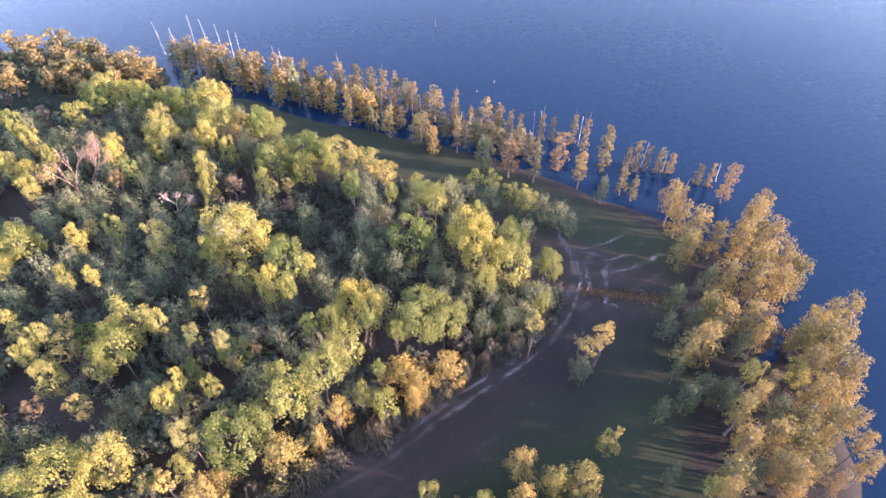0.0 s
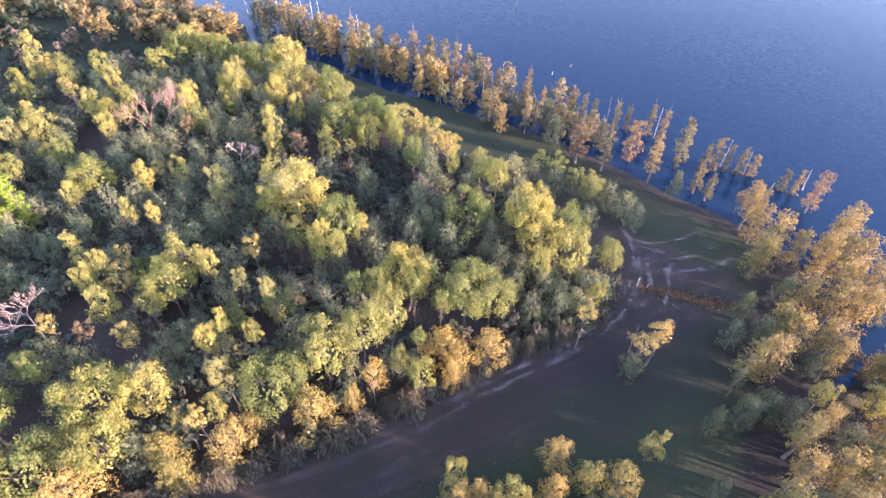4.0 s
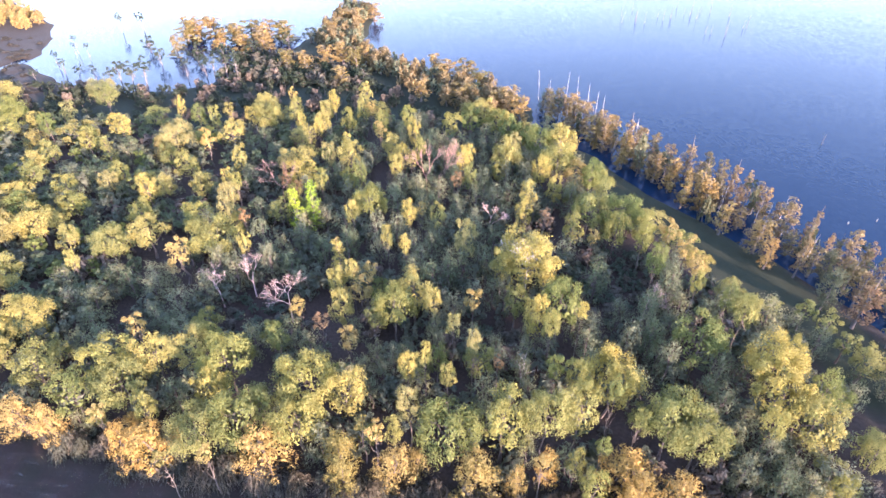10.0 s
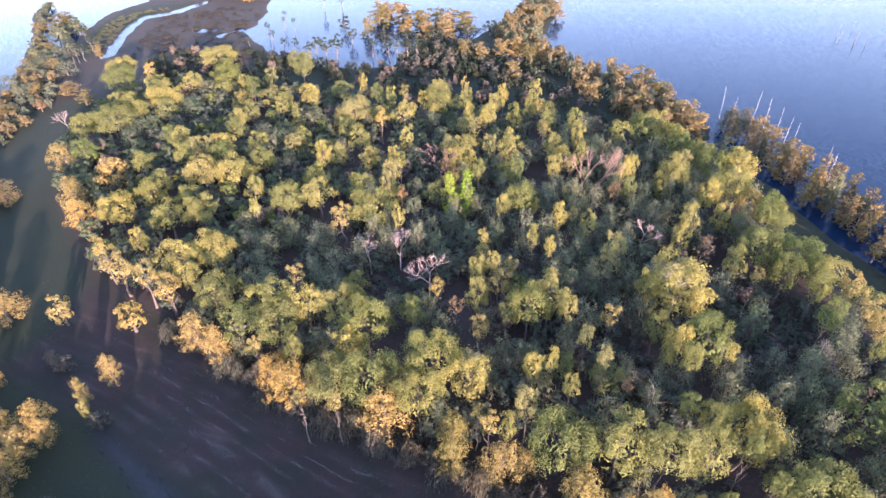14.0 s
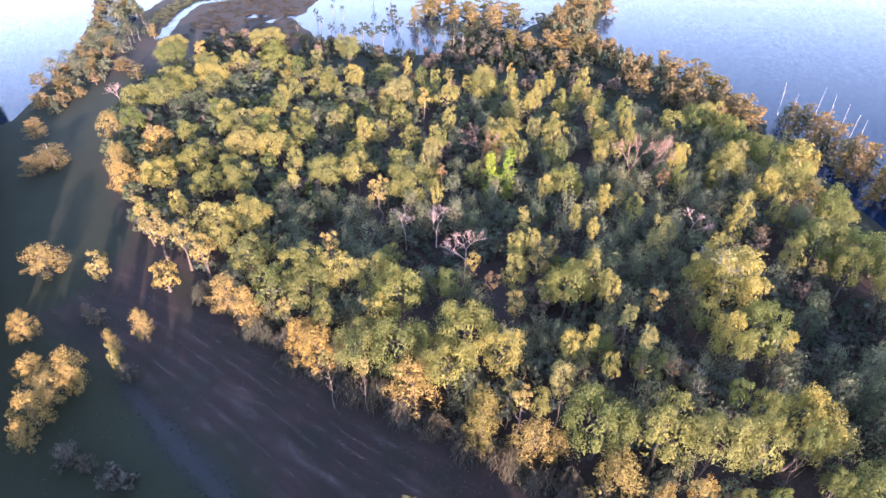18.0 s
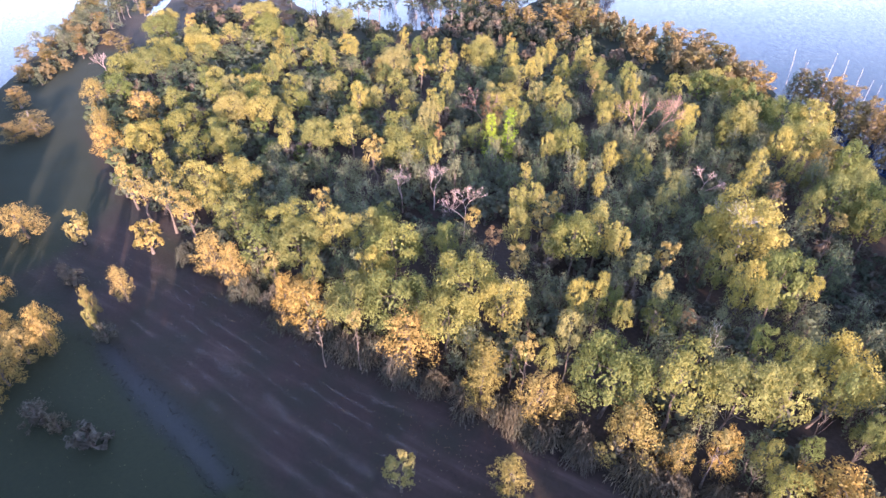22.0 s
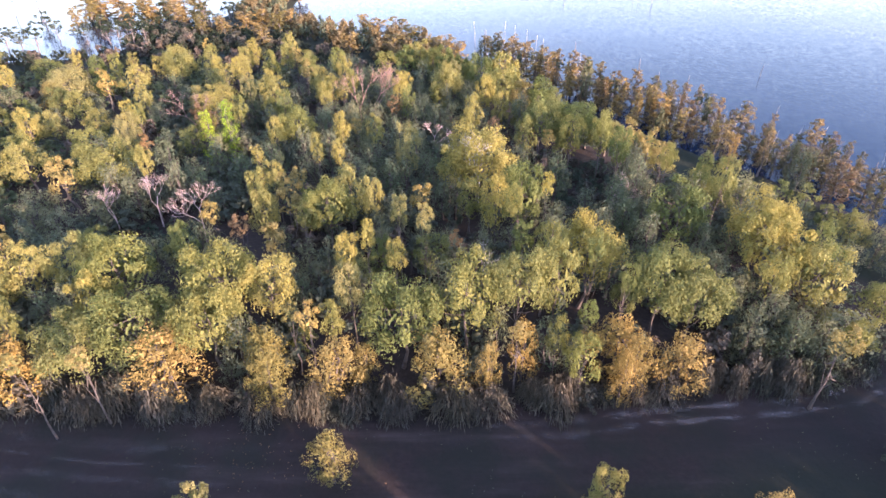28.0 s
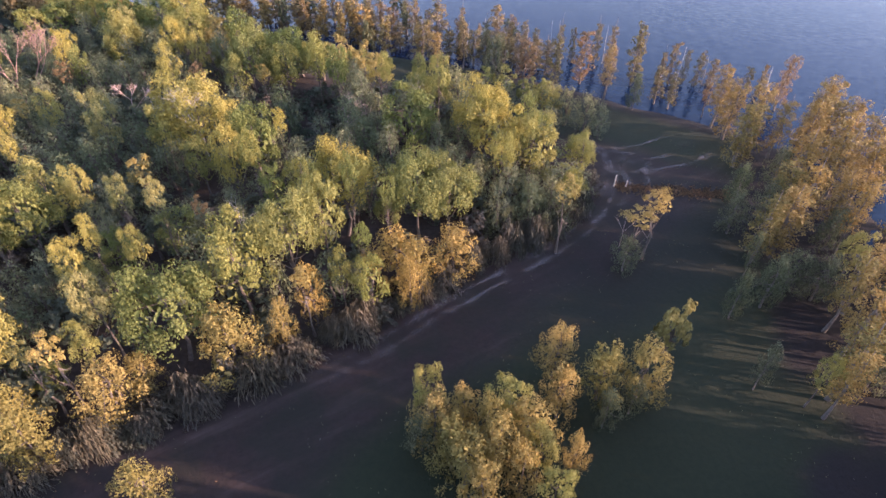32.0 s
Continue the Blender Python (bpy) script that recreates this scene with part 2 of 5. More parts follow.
POINT = [(-80, 156), (-49, 148), (-32, 137), (-16, 132.5), (1, 126), (15, 119.5), (29, 111), (43, 101.5), (56, 93), (64, 84),
         (67, 72), (69, 55), (68, 40), (63, 20), (60, -20), (58, -120), (-160, -120), (-190, -60), (-215, -36), (-254, -24),
         (-284, -14), (-335, -5), (-394, 2), (-420, 12), (-420, 130), (-345, 120), (-320, 108), (-298, 94), (-290, 84), (-253, 82),
         (-223, 90), (-208, 104), (-202, 117), (-208, 133), (-222, 143), (-213, 152), (-211, 168), (-224, 196), (-246, 232), (-262, 262),
         (-228, 246), (-206, 215), (-190, 193), (-160, 181), (-141, 182), (-121, 182), (-102, 179), (-84, 170)]
SLOUGH = [(-43, -5.5), (-52, -7.6), (-66, -12.3), (-79, -17.5), (-79, -19.6), (-65, -17.4), (-51, -12.4), (-43, -9.4)]      # wet, silty hollow
INLETS = [[(68.2, 68.2), (72.9, 70.3), (68.6, 60.0), (63.9, 53.3), (58.3, 53.4), (59.4, 56.4), (64.3, 59.4)],
          [(-312, 62), (-302, 64), (-298, 75), (-304, 77)], [(-300, 86), (-291, 68), (-286, 71), (-294, 88)], [(-282, 70), (-276, 73), (-280, 80)]]
SHADE_PATCHES = [[(41, 35), (42.5, 41), (44.5, 47), (49, 48), (51, 44), (49, 38), (46, 33)], [(35, 14), (36.5, 23), (40, 26), (47, 25), (46, 14)],
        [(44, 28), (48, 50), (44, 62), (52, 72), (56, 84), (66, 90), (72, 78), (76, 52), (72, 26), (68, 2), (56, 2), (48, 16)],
        [(20, 112), (36, 101), (50, 91), (58, 86), (70, 92), (56, 104), (38, 116), (22, 126), (2, 134), (0, 128)]]   # near-black patches: tree shade and dark reflections painted into the ground
STREAM = [(-287, 18.5), (-300, 23), (-312, 28), (-335, 37.5), (-351, 49), (-352, 64), (-360, 78), (-366, 90), (-362, 91), (-355, 80), (-346.5, 66), (-346, 52), (-333, 42), (-310, 32), (-290, 24)]
POCKET = [(-294, 4), (-318, 11), (-345, 22), (-372, 38), (-385, 60), (-425, 75), (-425, 16), (-380, 8), (-340, 1), (-310, -3)]
WOOD = [(26, 72), (16, 62), (6, 55), (0, 51), (-10, 44), (-19, 37), (-27, 33), (-36, 28), (-47, 21), (-58, 15), (-70, 9),
        (-84, 5), (-97, -1), (-108, -8), (-127, -12), (-166, -14), (-199, -8), (-214, 0), (-228, 11), (-233, 28), (-227, 41),
        (-220, 54), (-196, 71), (-170, 87), (-147, 107), (-126, 127), (-109, 135), (-90, 140), (-75, 139), (-52, 133), (-22, 118),
        (-3, 106), (14, 97), (27, 86)]
BELT = [(-88, 150), (-84, 164), (-103, 175), (-127, 178), (-151, 174), (-185, 188), (-203, 210), (-224, 238), (-244, 236),
        (-222, 200), (-204, 172), (-170, 165), (-140, 158), (-110, 148)]
MARGIN = [(-275, 45), (-250, 78), (-223, 88), (-206, 103), (-194, 128), (-191, 146), (-160, 156), (-125, 150), (-100, 142),
          (-109, 136), (-127, 128), (-148, 108), (-171, 88), (-197, 72), (-221, 55), (-232, 35), (-255, 28)]
LEVEE = [(-292, 8), (-318, 15), (-345, 27), (-368, 44), (-372, 62), (-362, 84), (-352, 56), (-332, 33), (-312, 22), (-290, 17)]
BANK = [(-205, -30), (-215, -15), (-235, -6), (-262, 1), (-294, 2), (-330, 2), (-380, 9), (-412, 15), (-394, 4), (-335, -3), (-284, -12), (-254, -22)]
TONGUE = [(-203, 119), (-210, 134), (-220, 143), (-213, 151), (-190, 157), (-160, 160), (-148, 150), (-168, 135)]


def outline_distance(poly, x, y):
    """Signed distance to an outline: positive inside."""
    x, y = np.asarray(x, float), np.asarray(y, float)
    best, inside = np.full(x.shape, 1e18), np.zeros(x.shape, bool)
    for (ax, ay), (bx, by) in zip(poly, poly[1:] + poly[:1]):
        dx, dy = bx - ax, by - ay
        k = np.clip(((x - ax) * dx + (y - ay) * dy) / (dx * dx + dy * dy), 0, 1)
        best = np.minimum(best, (x - ax - k * dx) ** 2 + (y - ay - k * dy) ** 2)
        cross = (ay > y) != (by > y)
        with np.errstate(divide="ignore", invalid="ignore"):
            inside ^= cross & (x < (bx - ax) * (y - ay) / (by - ay if by != ay else 1e-9) + ax)
    return np.where(inside, 1, -1) * np.sqrt(best)


def wave(x, y):
    return (np.sin(x * 0.31 + 1.3 * np.sin(y * 0.17)) + np.sin(y * 0.43 + 1.1 * np.sin(x * 0.23 + 2))) * 0.5


def shore(x, y):
    d = outline_distance(POINT, x, y)
    for inlet in INLETS:
        d = np.minimum(d, 1.5 - outline_distance(inlet, x, y))
    d = np.minimum(d, -outline_distance(POCKET, x, y))
    return np.minimum(d, -outline_distance(STREAM, x, y)) + 0.8 * wave(x, y)


def ground_height(x, y):
    return np.clip(shore(x, y) * 0.22 - 0.55, -2.2, 0.0) + 0.07 * wave(x * 1.7, y * 1.9)


def spread(lo, hi, step, far):
    mid = np.arange(lo, hi + step, step)
    out = np.geomspace(step * 2, far, 22)
    return np.concatenate([(lo - out)[::-1], mid, hi + out])


def part(name, mesh, mat, parent, label=""):
    ob = new(name, mesh)
    if mat and not mesh.materials:
        mesh.materials.append(mat)
    ob.parent = parent
    return tagged(ob, label)


def mesh_of(name, verts, faces, mat=None):
    me = bpy.data.meshes.new(name)
    me.from_pydata([tuple(v) for v in verts], [], [tuple(int(i) for i in f) for f in faces])
    if mat:
        me.materials.append(mat)
    me.update()
    return me


gx, gy = spread(-420, 90, 1.6, 4200), spread(-60, 200, 1.6, 4200)
X, Y = np.meshgrid(gx, gy)
Z = ground_height(X, Y)
cols, rws = len(gx), len(gy)
idx = np.arange(cols * rws).reshape(rws, cols)
quads = np.stack([idx[:-1, :-1], idx[:-1, 1:], idx[1:, 1:], idx[1:, :-1]], -1).reshape(-1, 4)
me = mesh_of("ground", np.stack([X, Y, Z], -1).reshape(-1, 3), quads, GROUND)
wood_d = outline_distance(WOOD, X, Y)
in_wood = np.clip(0.5 + wood_d / 4, 0, 1)
EARTH = [(-120, -12), (-104, -28), (-80, -20), (-62, -9), (-40, -3), (-25, 5), (-10, 22), (4, 36), (22, 50), (38, 62), (52, 74),
         (50, 80), (36, 84), (28, 90), (22, 82), (22, 70), (8, 58), (-10, 45), (-38, 28), (-70, 10), (-98, -2), (-108, -8)]
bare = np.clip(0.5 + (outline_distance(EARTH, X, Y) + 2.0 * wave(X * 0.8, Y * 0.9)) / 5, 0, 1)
marsh = np.clip((-236 - X) / 10, 0, 1) * np.clip(0.5 - outline_distance(LEVEE, X, Y) / 3, 0, 1)
painted_shade = np.clip(0.5 + np.max([outline_distance(mud, X, Y) for mud in SHADE_PATCHES], 0) / 2, 0, 1)
# half-strength darkening at the track's bend, shade put into the ground colour
BEND_SHADE = [(16, 38), (30, 45), (44, 54), (47, 66), (38, 70), (28, 64), (18, 56), (6, 45)]
painted_shade = np.maximum(painted_shade, 0.5 * np.clip(0.5 + (outline_distance(BEND_SHADE, X, Y) + 1.5 * wave(X, Y)) / 6, 0, 1))
wet = 0.7 * np.clip(0.2 + (outline_distance(SLOUGH, X, Y) + 0.4 * wave(X * 1.3, Y * 1.2)) / 2.0, 0, 1)
att = me.color_attributes.new("zone", "FLOAT_COLOR", "POINT")
att.data.foreach_set("color", np.stack([(1 - in_wood) * (1 - 0.8 * marsh), bare * (1 - 0.8 * in_wood), painted_shade, 1 - wet], -1).astype(np.float32).ravel())
me.shade_smooth()
tagged(new("ground", me), "grassy floodplain with bare trampled earth and leaf litter", "ground", kind="structure")

wx, wy = np.array([-4500, -300, 90, 4500.0]), np.array([-4500, -60, 330, 4500.0])
WX, WY = np.meshgrid(wx, wy)
wi = np.arange(16).reshape(4, 4)
wq = np.stack([wi[:-1, :-1], wi[:-1, 1:], wi[1:, 1:], wi[1:, :-1]], -1).reshape(-1, 4)
tagged(new("water", mesh_of("water", np.stack([WX, WY, 0 * WX + LAKE_LEVEL], -1).reshape(-1, 3), wq, WATER)),
       "calm blue lake water with fine ripples", "water", kind="structure")

# ---- trees ----
def leaf_cloud(rng, centres, radii, count, size, flat=0.8, lift=0.25, loose=0.6, heart=None):
    """Kite-shaped leaf sprays over the skins of many billows."""
    c = np.repeat(centres, count, 0)
    r = np.repeat(radii, count)
    d = rng.normal(size=c.shape)
    d[:, 2] += lift
    d /= np.linalg.norm(d, axis=1)[:, None]
    pos = c + d * (r * rng.uniform(0.62, 1.08, len(r)))[:, None] * (1, 1, flat)
    n = d + loose * rng.normal(size=d.shape)
    if heart is not None:        # leaves turn their faces away from the crown's heart
        out = pos - np.asarray(heart)
        n = 0.8 * n + 0.5 * out / np.linalg.norm(out, axis=1)[:, None]
    n /= np.linalg.norm(n, axis=1)[:, None]
    a = np.cross(n, rng.normal(size=n.shape))
    a /= np.linalg.norm(a, axis=1)[:, None]
    b = np.cross(n, a)
    s = (size * rng.uniform(0.55, 1.25, len(r)))[:, None]
    bend = 0.25 * s * n
    v = np.stack([pos - a * s, pos - b * s * 0.60 + bend, pos + a * s, pos + b * s * 0.54 + bend], 1).reshape(-1, 3)
    return v, np.arange(len(v)).reshape(-1, 4)


def limb(verts, faces, a, b, ra, rb, sides=5):
    """A tapered round limb from a to b."""
    a, b = np.asarray(a, float), np.asarray(b, float)
    ax = (b - a) / max(np.linalg.norm(b - a), 1e-6)
    u = np.cross(ax, (0.3, 0.9, 0.2))
    u /= np.linalg.norm(u)
    w = np.cross(ax, u)
    base = len(verts)
    for p0, rr in ((a, ra), (b, rb)):
        for k in range(sides):
            t = 2 * math.pi * k / sides
            verts.append(p0 + rr * (math.cos(t) * u + math.sin(t) * w))
    for k in range(sides):
        j = (k + 1) % sides
        faces.append((base + k, base + j, base + sides + j, base + sides + k))
    faces.append(tuple(base + sides + k for k in range(sides)))


def trunk_with_limbs(rng, height, girth, targets, fork, flare=1.5, bend=0.25):
    verts, faces = [], []
    p, knots = np.zeros(3), [np.zeros(3)]
    for k in range(1, 5):
        p = np.array([rng.normal() * bend, rng.normal() * bend, height * k / 4])
        knots.append(p)
    for k in range(4):
        limb(verts, faces, knots[k], knots[k + 1], girth * (flare if k == 0 else 1.05 - 0.22 * k), girth * (0.83 - 0.22 * k + 0.02), 7)
    for c in targets:
        s = knots[0] * 0 + np.interp(rng.uniform(fork, 0.9), [0, 1], [0, 1]) * np.array([0, 0, height])
        mid = s * 0.45 + np.asarray(c) * 0.55 + (0, 0, -0.2)
        limb(verts, faces, s, mid, girth * 0.34, girth * 0.2, 4)
        limb(verts, faces, mid, c, girth * 0.2, girth * 0.06, 4)
    return verts, faces


def oak_shape(seed, h=12.0, r=5.0, lobes=12, billows=10, leaves=30, size=0.165, low=0.22, inner=110):
    """An uneven crown in tiers: lobes round a dome, each topped with small billows, over a forked trunk."""
    rng = np.random.default_rng(seed)
    zc, up = h * (0.5 + 0.5 * low) - 0.05 * h, h * (0.5 - 0.5 * low)
    heads, cs, rs = [], [], []
    for k in range(lobes):
        z = 1 - 1.55 * (k + 0.35) / lobes
        ang = k * 2.39996 + rng.normal() * 0.45
        q = math.sqrt(max(0.0, 1 - z * z))
        f = rng.uniform(0.48, 0.72) if k else 0.5
        head = np.array([q * math.cos(ang) * f * r, q * math.sin(ang) * f * r, zc + z * f * up * 1.15])
        size_l = r * rng.uniform(0.27, 0.43)
        heads.append(head)
        face = np.array([q * math.cos(ang), q * math.sin(ang), max(z, 0.0) + 0.75])
        face /= np.linalg.norm(face)
        for _ in range(billows):
            d = rng.normal(size=3) * 0.75 + face * 0.9
            d /= np.linalg.norm(d)
            cs.append(head + d * size_l * rng.uniform(0.45, 0.78) * (1, 1, 0.8))
            rs.append(size_l * rng.uniform(0.30, 0.52))
    cs, rs = np.array(cs), np.array(rs)
    cs[:, 2] *= h * 0.98 / (cs[:, 2] + rs * 0.85).max()
    lv, lf = leaf_cloud(rng, cs, rs, leaves, size, 0.85, 0.45, 0.5, (0, 0, zc * 0.8))
    iv, jf = leaf_cloud(rng, np.array([[0, 0, zc]]), np.array([r * 0.68]), int(inner * 1.5), size * 2.5, up / r * 0.9, 0.1, 0.25)
    tv, tf = trunk_with_limbs(rng, h * 0.74, 0.26, [heads[i] for i in rng.choice(lobes, min(lobes, 10), False)], 0.35)
    return np.concatenate([lv, iv]), np.concatenate([lf, jf + len(lv)]), tv, tf


def feather_shape(seed, h=9.0, r=4.0, billows=60, leaves=54, size=0.145, low=0.14, bulk=(0.12, 0.27), taper=0.66):
    """A soft, upright crown that reaches low, in drooping tufts."""
    rng = np.random.default_rng(seed)
    cs, rs = [], []
    for k in range(billows):
        t = (k + 0.5) / billows
        z = h * (low + (0.94 - low) * t)
        ang = k * 2.39996 + rng.normal() * 0.4
        prof = math.sin(math.pi * min(1, 0.28 + taper * t)) ** 0.7
        rad = r * prof * rng.uniform(0.25, 1.0)
        cs.append((rad * math.cos(ang), rad * math.sin(ang), z))
        rs.append(r * rng.uniform(*bulk))
    cs, rs = np.array(cs), np.array(rs)
    lv, lf = leaf_cloud(rng, cs, rs, leaves, size, 1.15, 0.1, 0.6, (0, 0, h * 0.4))
    iv, jf = leaf_cloud(rng, cs * (0.72, 0.72, 0.94), rs * 0.8, 3, size * 2.4, 1.1, 0.1, 0.3, (0, 0, h * 0.4))     # dense heart
    lv, lf = np.concatenate([lv, iv]), np.concatenate([lf, jf + len(lv)])
    tv, tf = trunk_with_limbs(rng, h * 0.85, 0.2, cs[rng.choice(billows, 9, False)], 0.15)
    return lv, lf, tv, tf


def cypress_shape(seed, h=12.0, r=2.0, billows=36, leaves=28, size=0.225, low=0.2, spire=0.0):
    """A narrow, ragged crown on a straight pale trunk with a swollen foot."""
    rng = np.random.default_rng(seed)
    cs, rs = [], []
    for k in range(billows):
        t = (k + 0.5) / billows
        z = h * (low + (0.97 - low) * t)
        ang = k * 2.39996 + rng.normal() * 0.5
        rad = r * (0.95 - 0.42 * t * t) * rng.uniform(0.15, 0.95)
        cs.append((rad * math.cos(ang), rad * math.sin(ang), z))
        rs.append(r * rng.uniform(0.18, 0.46) * (1.05 - 0.25 * t))
    cs, rs = np.array(cs), np.array(rs)
    lv, lf = leaf_cloud(rng, cs, rs, leaves, size, 0.7, 0.2, 0.6, (0, 0, h * 0.3))
    tv, tf = trunk_with_limbs(rng, h * (1.0 + spire), 0.2, cs[rng.choice(billows, 10, False)], 0.3, 1.5, 0.12)
    return lv, lf, tv, tf


def weep_shape(seed, h=4.0, r=2.2, strands=520):
    """A mound of thin hanging twigs and withered leaves."""
    rng = np.random.default_rng(seed)
    a, q = rng.uniform(0, 2 * math.pi, strands), np.sqrt(rng.uniform(0, 1, strands))
    lump = 1 + 0.22 * np.sin(3 * a + seed) + 0.15 * np.sin(5 * a + 2 * seed)
    top = np.column_stack([r * q * lump * np.cos(a), r * q * lump * np.sin(a), h * np.sqrt(np.clip(1 - 0.9 * q * q, 0, 1)) * rng.uniform(0.45, 1.0, strands)])
    verts = []
    for k in range(4):
        length, width = 0.17 * h * rng.uniform(0.4, 1.2, strands), 0.026 * r * rng.uniform(0.5, 1.4, strands)
        side = rng.normal(size=(strands, 3)) * (1, 1, 0.2)
        side /= np.linalg.norm(side, axis=1)[:, None]
        low = top + np.column_stack([0.12 * r * np.cos(a) * q, 0.12 * r * np.sin(a) * q, -length]) + rng.normal(size=top.shape) * 0.16
        low[:, 2] = np.maximum(low[:, 2], 0.02)
        mid = (top + low) / 2
        verts.append(np.stack([top, mid - side * width[:, None], low, mid + side * width[:, None]], 1).reshape(-1, 3))
        top = low + (0, 0, 0.08 * h)
    lv = np.concatenate(verts)
    tv, tf = trunk_with_limbs(rng, h * 0.8, 0.07, [(r * 0.5 * math.cos(k), r * 0.5 * math.sin(k), h * 0.7) for k in range(0, 6, 2)], 0.2)
    return lv, np.arange(len(lv)).reshape(-1, 4), tv, tf


def dead_shape(seed, h=9.0, girth=0.17, forks=4, wide=0.55):
    """A leafless tree: trunk, limbs and thinning twigs."""
    rng = np.random.default_rng(seed)
    verts, faces = [], []

    def grow(a, way, length, girth, depth):
        b = a + way * length
        limb(verts, faces, a, b, girth, girth * 0.68, 6 if depth > 3 else 3)
        if depth == 0:
            return
        for _ in range(2 if depth > 4 else 3):
            w = way + rng.normal(size=3) * (wide, wide, 0.3) + (0, 0, 0.2)
            grow(b - way * length * rng.uniform(0, 0.3), w / np.linalg.norm(w), length * rng.uniform(0.62, 0.86), girth * 0.64, depth - 1)
    limb(verts, faces, (0, 0, 0), (0, 0, h * 0.14), girth * 1.3, girth, 7)
    grow(np.array([0, 0, h * 0.13]), np.array([0.03, 0.02, 1.0]), h * 0.25, girth, forks)
    return verts, faces


SHAPES = {"oak": [oak_shape(s, lobes=10 + s % 4) for s in range(1, 9)],
          "giant": [oak_shape(9, 18.0, 7.6, 22, 12, 26, 0.21, 0.3, 200)],
          "oak_far": [oak_shape(s, lobes=9, billows=7, leaves=22, size=0.28, inner=40) for s in range(51, 56)],
          "feather": [feather_shape(s) for s in range(11, 17)],
          "bald": [cypress_shape(s, 12.0, 2.4, 64, 34, 0.175, 0.1) for s in range(17, 21)] + [cypress_shape(26, 12.0, 2.4, 60, 34, 0.175, 0.1, 0.1)],
          "bald_far": [cypress_shape(s, 12.0, 2.4, 30, 18, 0.36, 0.14) for s in range(64, 67)],
          "crest": [oak_shape(s, 8.0, 3.2, 8, 8, 22, 0.16, 0.12, 40) for s in (95, 96)],
          "flat": [oak_shape(s, 8.0, 3.2, 6, 5, 14, 0.27, 0.12, 20) for s in (91, 92, 93)],
          "dome": [oak_shape(s, 8.0, 3.2, 7, 8, 22, 0.17, 0.12, 60) for s in range(81, 85)],
          "plume": [feather_shape(s, 9.0, 3.4, 44, 30, 0.15, 0.1, (0.16, 0.30), 0.62) for s in range(101, 106)],
          "dome_far": [oak_shape(s, 8.0, 3.2, 6, 6, 15, 0.30, 0.12, 30) for s in range(85, 88)],
          "feather_far": [feather_shape(s, billows=24, leaves=20, size=0.44) for s in range(61, 64)],
          "cypress": [cypress_shape(s) for s in (21, 22, 23)] + [cypress_shape(24, spire=0.16), cypress_shape(25, spire=0.22)],
          "slim": [cypress_shape(31, 12.0, 2.0, 60, 46, 0.125, 0.12), cypress_shape(32, 12.0, 2.0, 60, 46, 0.125, 0.12)],
          "shrub": [oak_shape(s, 6.0, 3.2, 8, 6, 18, 0.24, 0.02, 40) for s in (41, 42, 43, 44)],
          "shrub_low": [oak_shape(s, 6.0, 3.2, 6, 5, 9, 0.36, 0.02, 20) for s in (45, 46, 47, 48)],
          "weep": [weep_shape(s) for s in (111, 112, 113, 114)],
          "broad": [oak_shape(s, 12.0, 7.0, 16, 13, 32, 0.18, 0.25, 150) for s in (121, 122, 123)],
          "brush": [feather_shape(s, 4.0, 2.2, 30, 34, 0.135, 0.05) for s in (71, 72, 73)],
          "brush_far": [feather_shape(s, 4.0, 2.2, 14, 14, 0.32, 0.05) for s in (74, 75, 76)]}
BASE = {"oak": (12.0, 5.0), "giant": (18.0, 7.6), "feather": (9.0, 4.0), "cypress": (12.3, 1.75), "slim": (12.0, 2.0), "shrub": (6.0, 3.2), "shrub_low": (6.0, 3.2),
        "oak_far": (12.0, 5.0), "feather_far": (9.0, 4.0), "bald": (12.0, 2.4), "bald_far": (12.0, 2.4), "crest": (8.0, 3.2), "flat": (8.0, 3.2), "dome": (8.0, 3.2), "plume": (9.0, 3.4), "dome_far": (8.0, 3.2), "brush": (4.0, 2.2), "weep": (4.0, 2.2), "broad": (12.0, 7.0), "brush_far": (4.0, 2.2)}
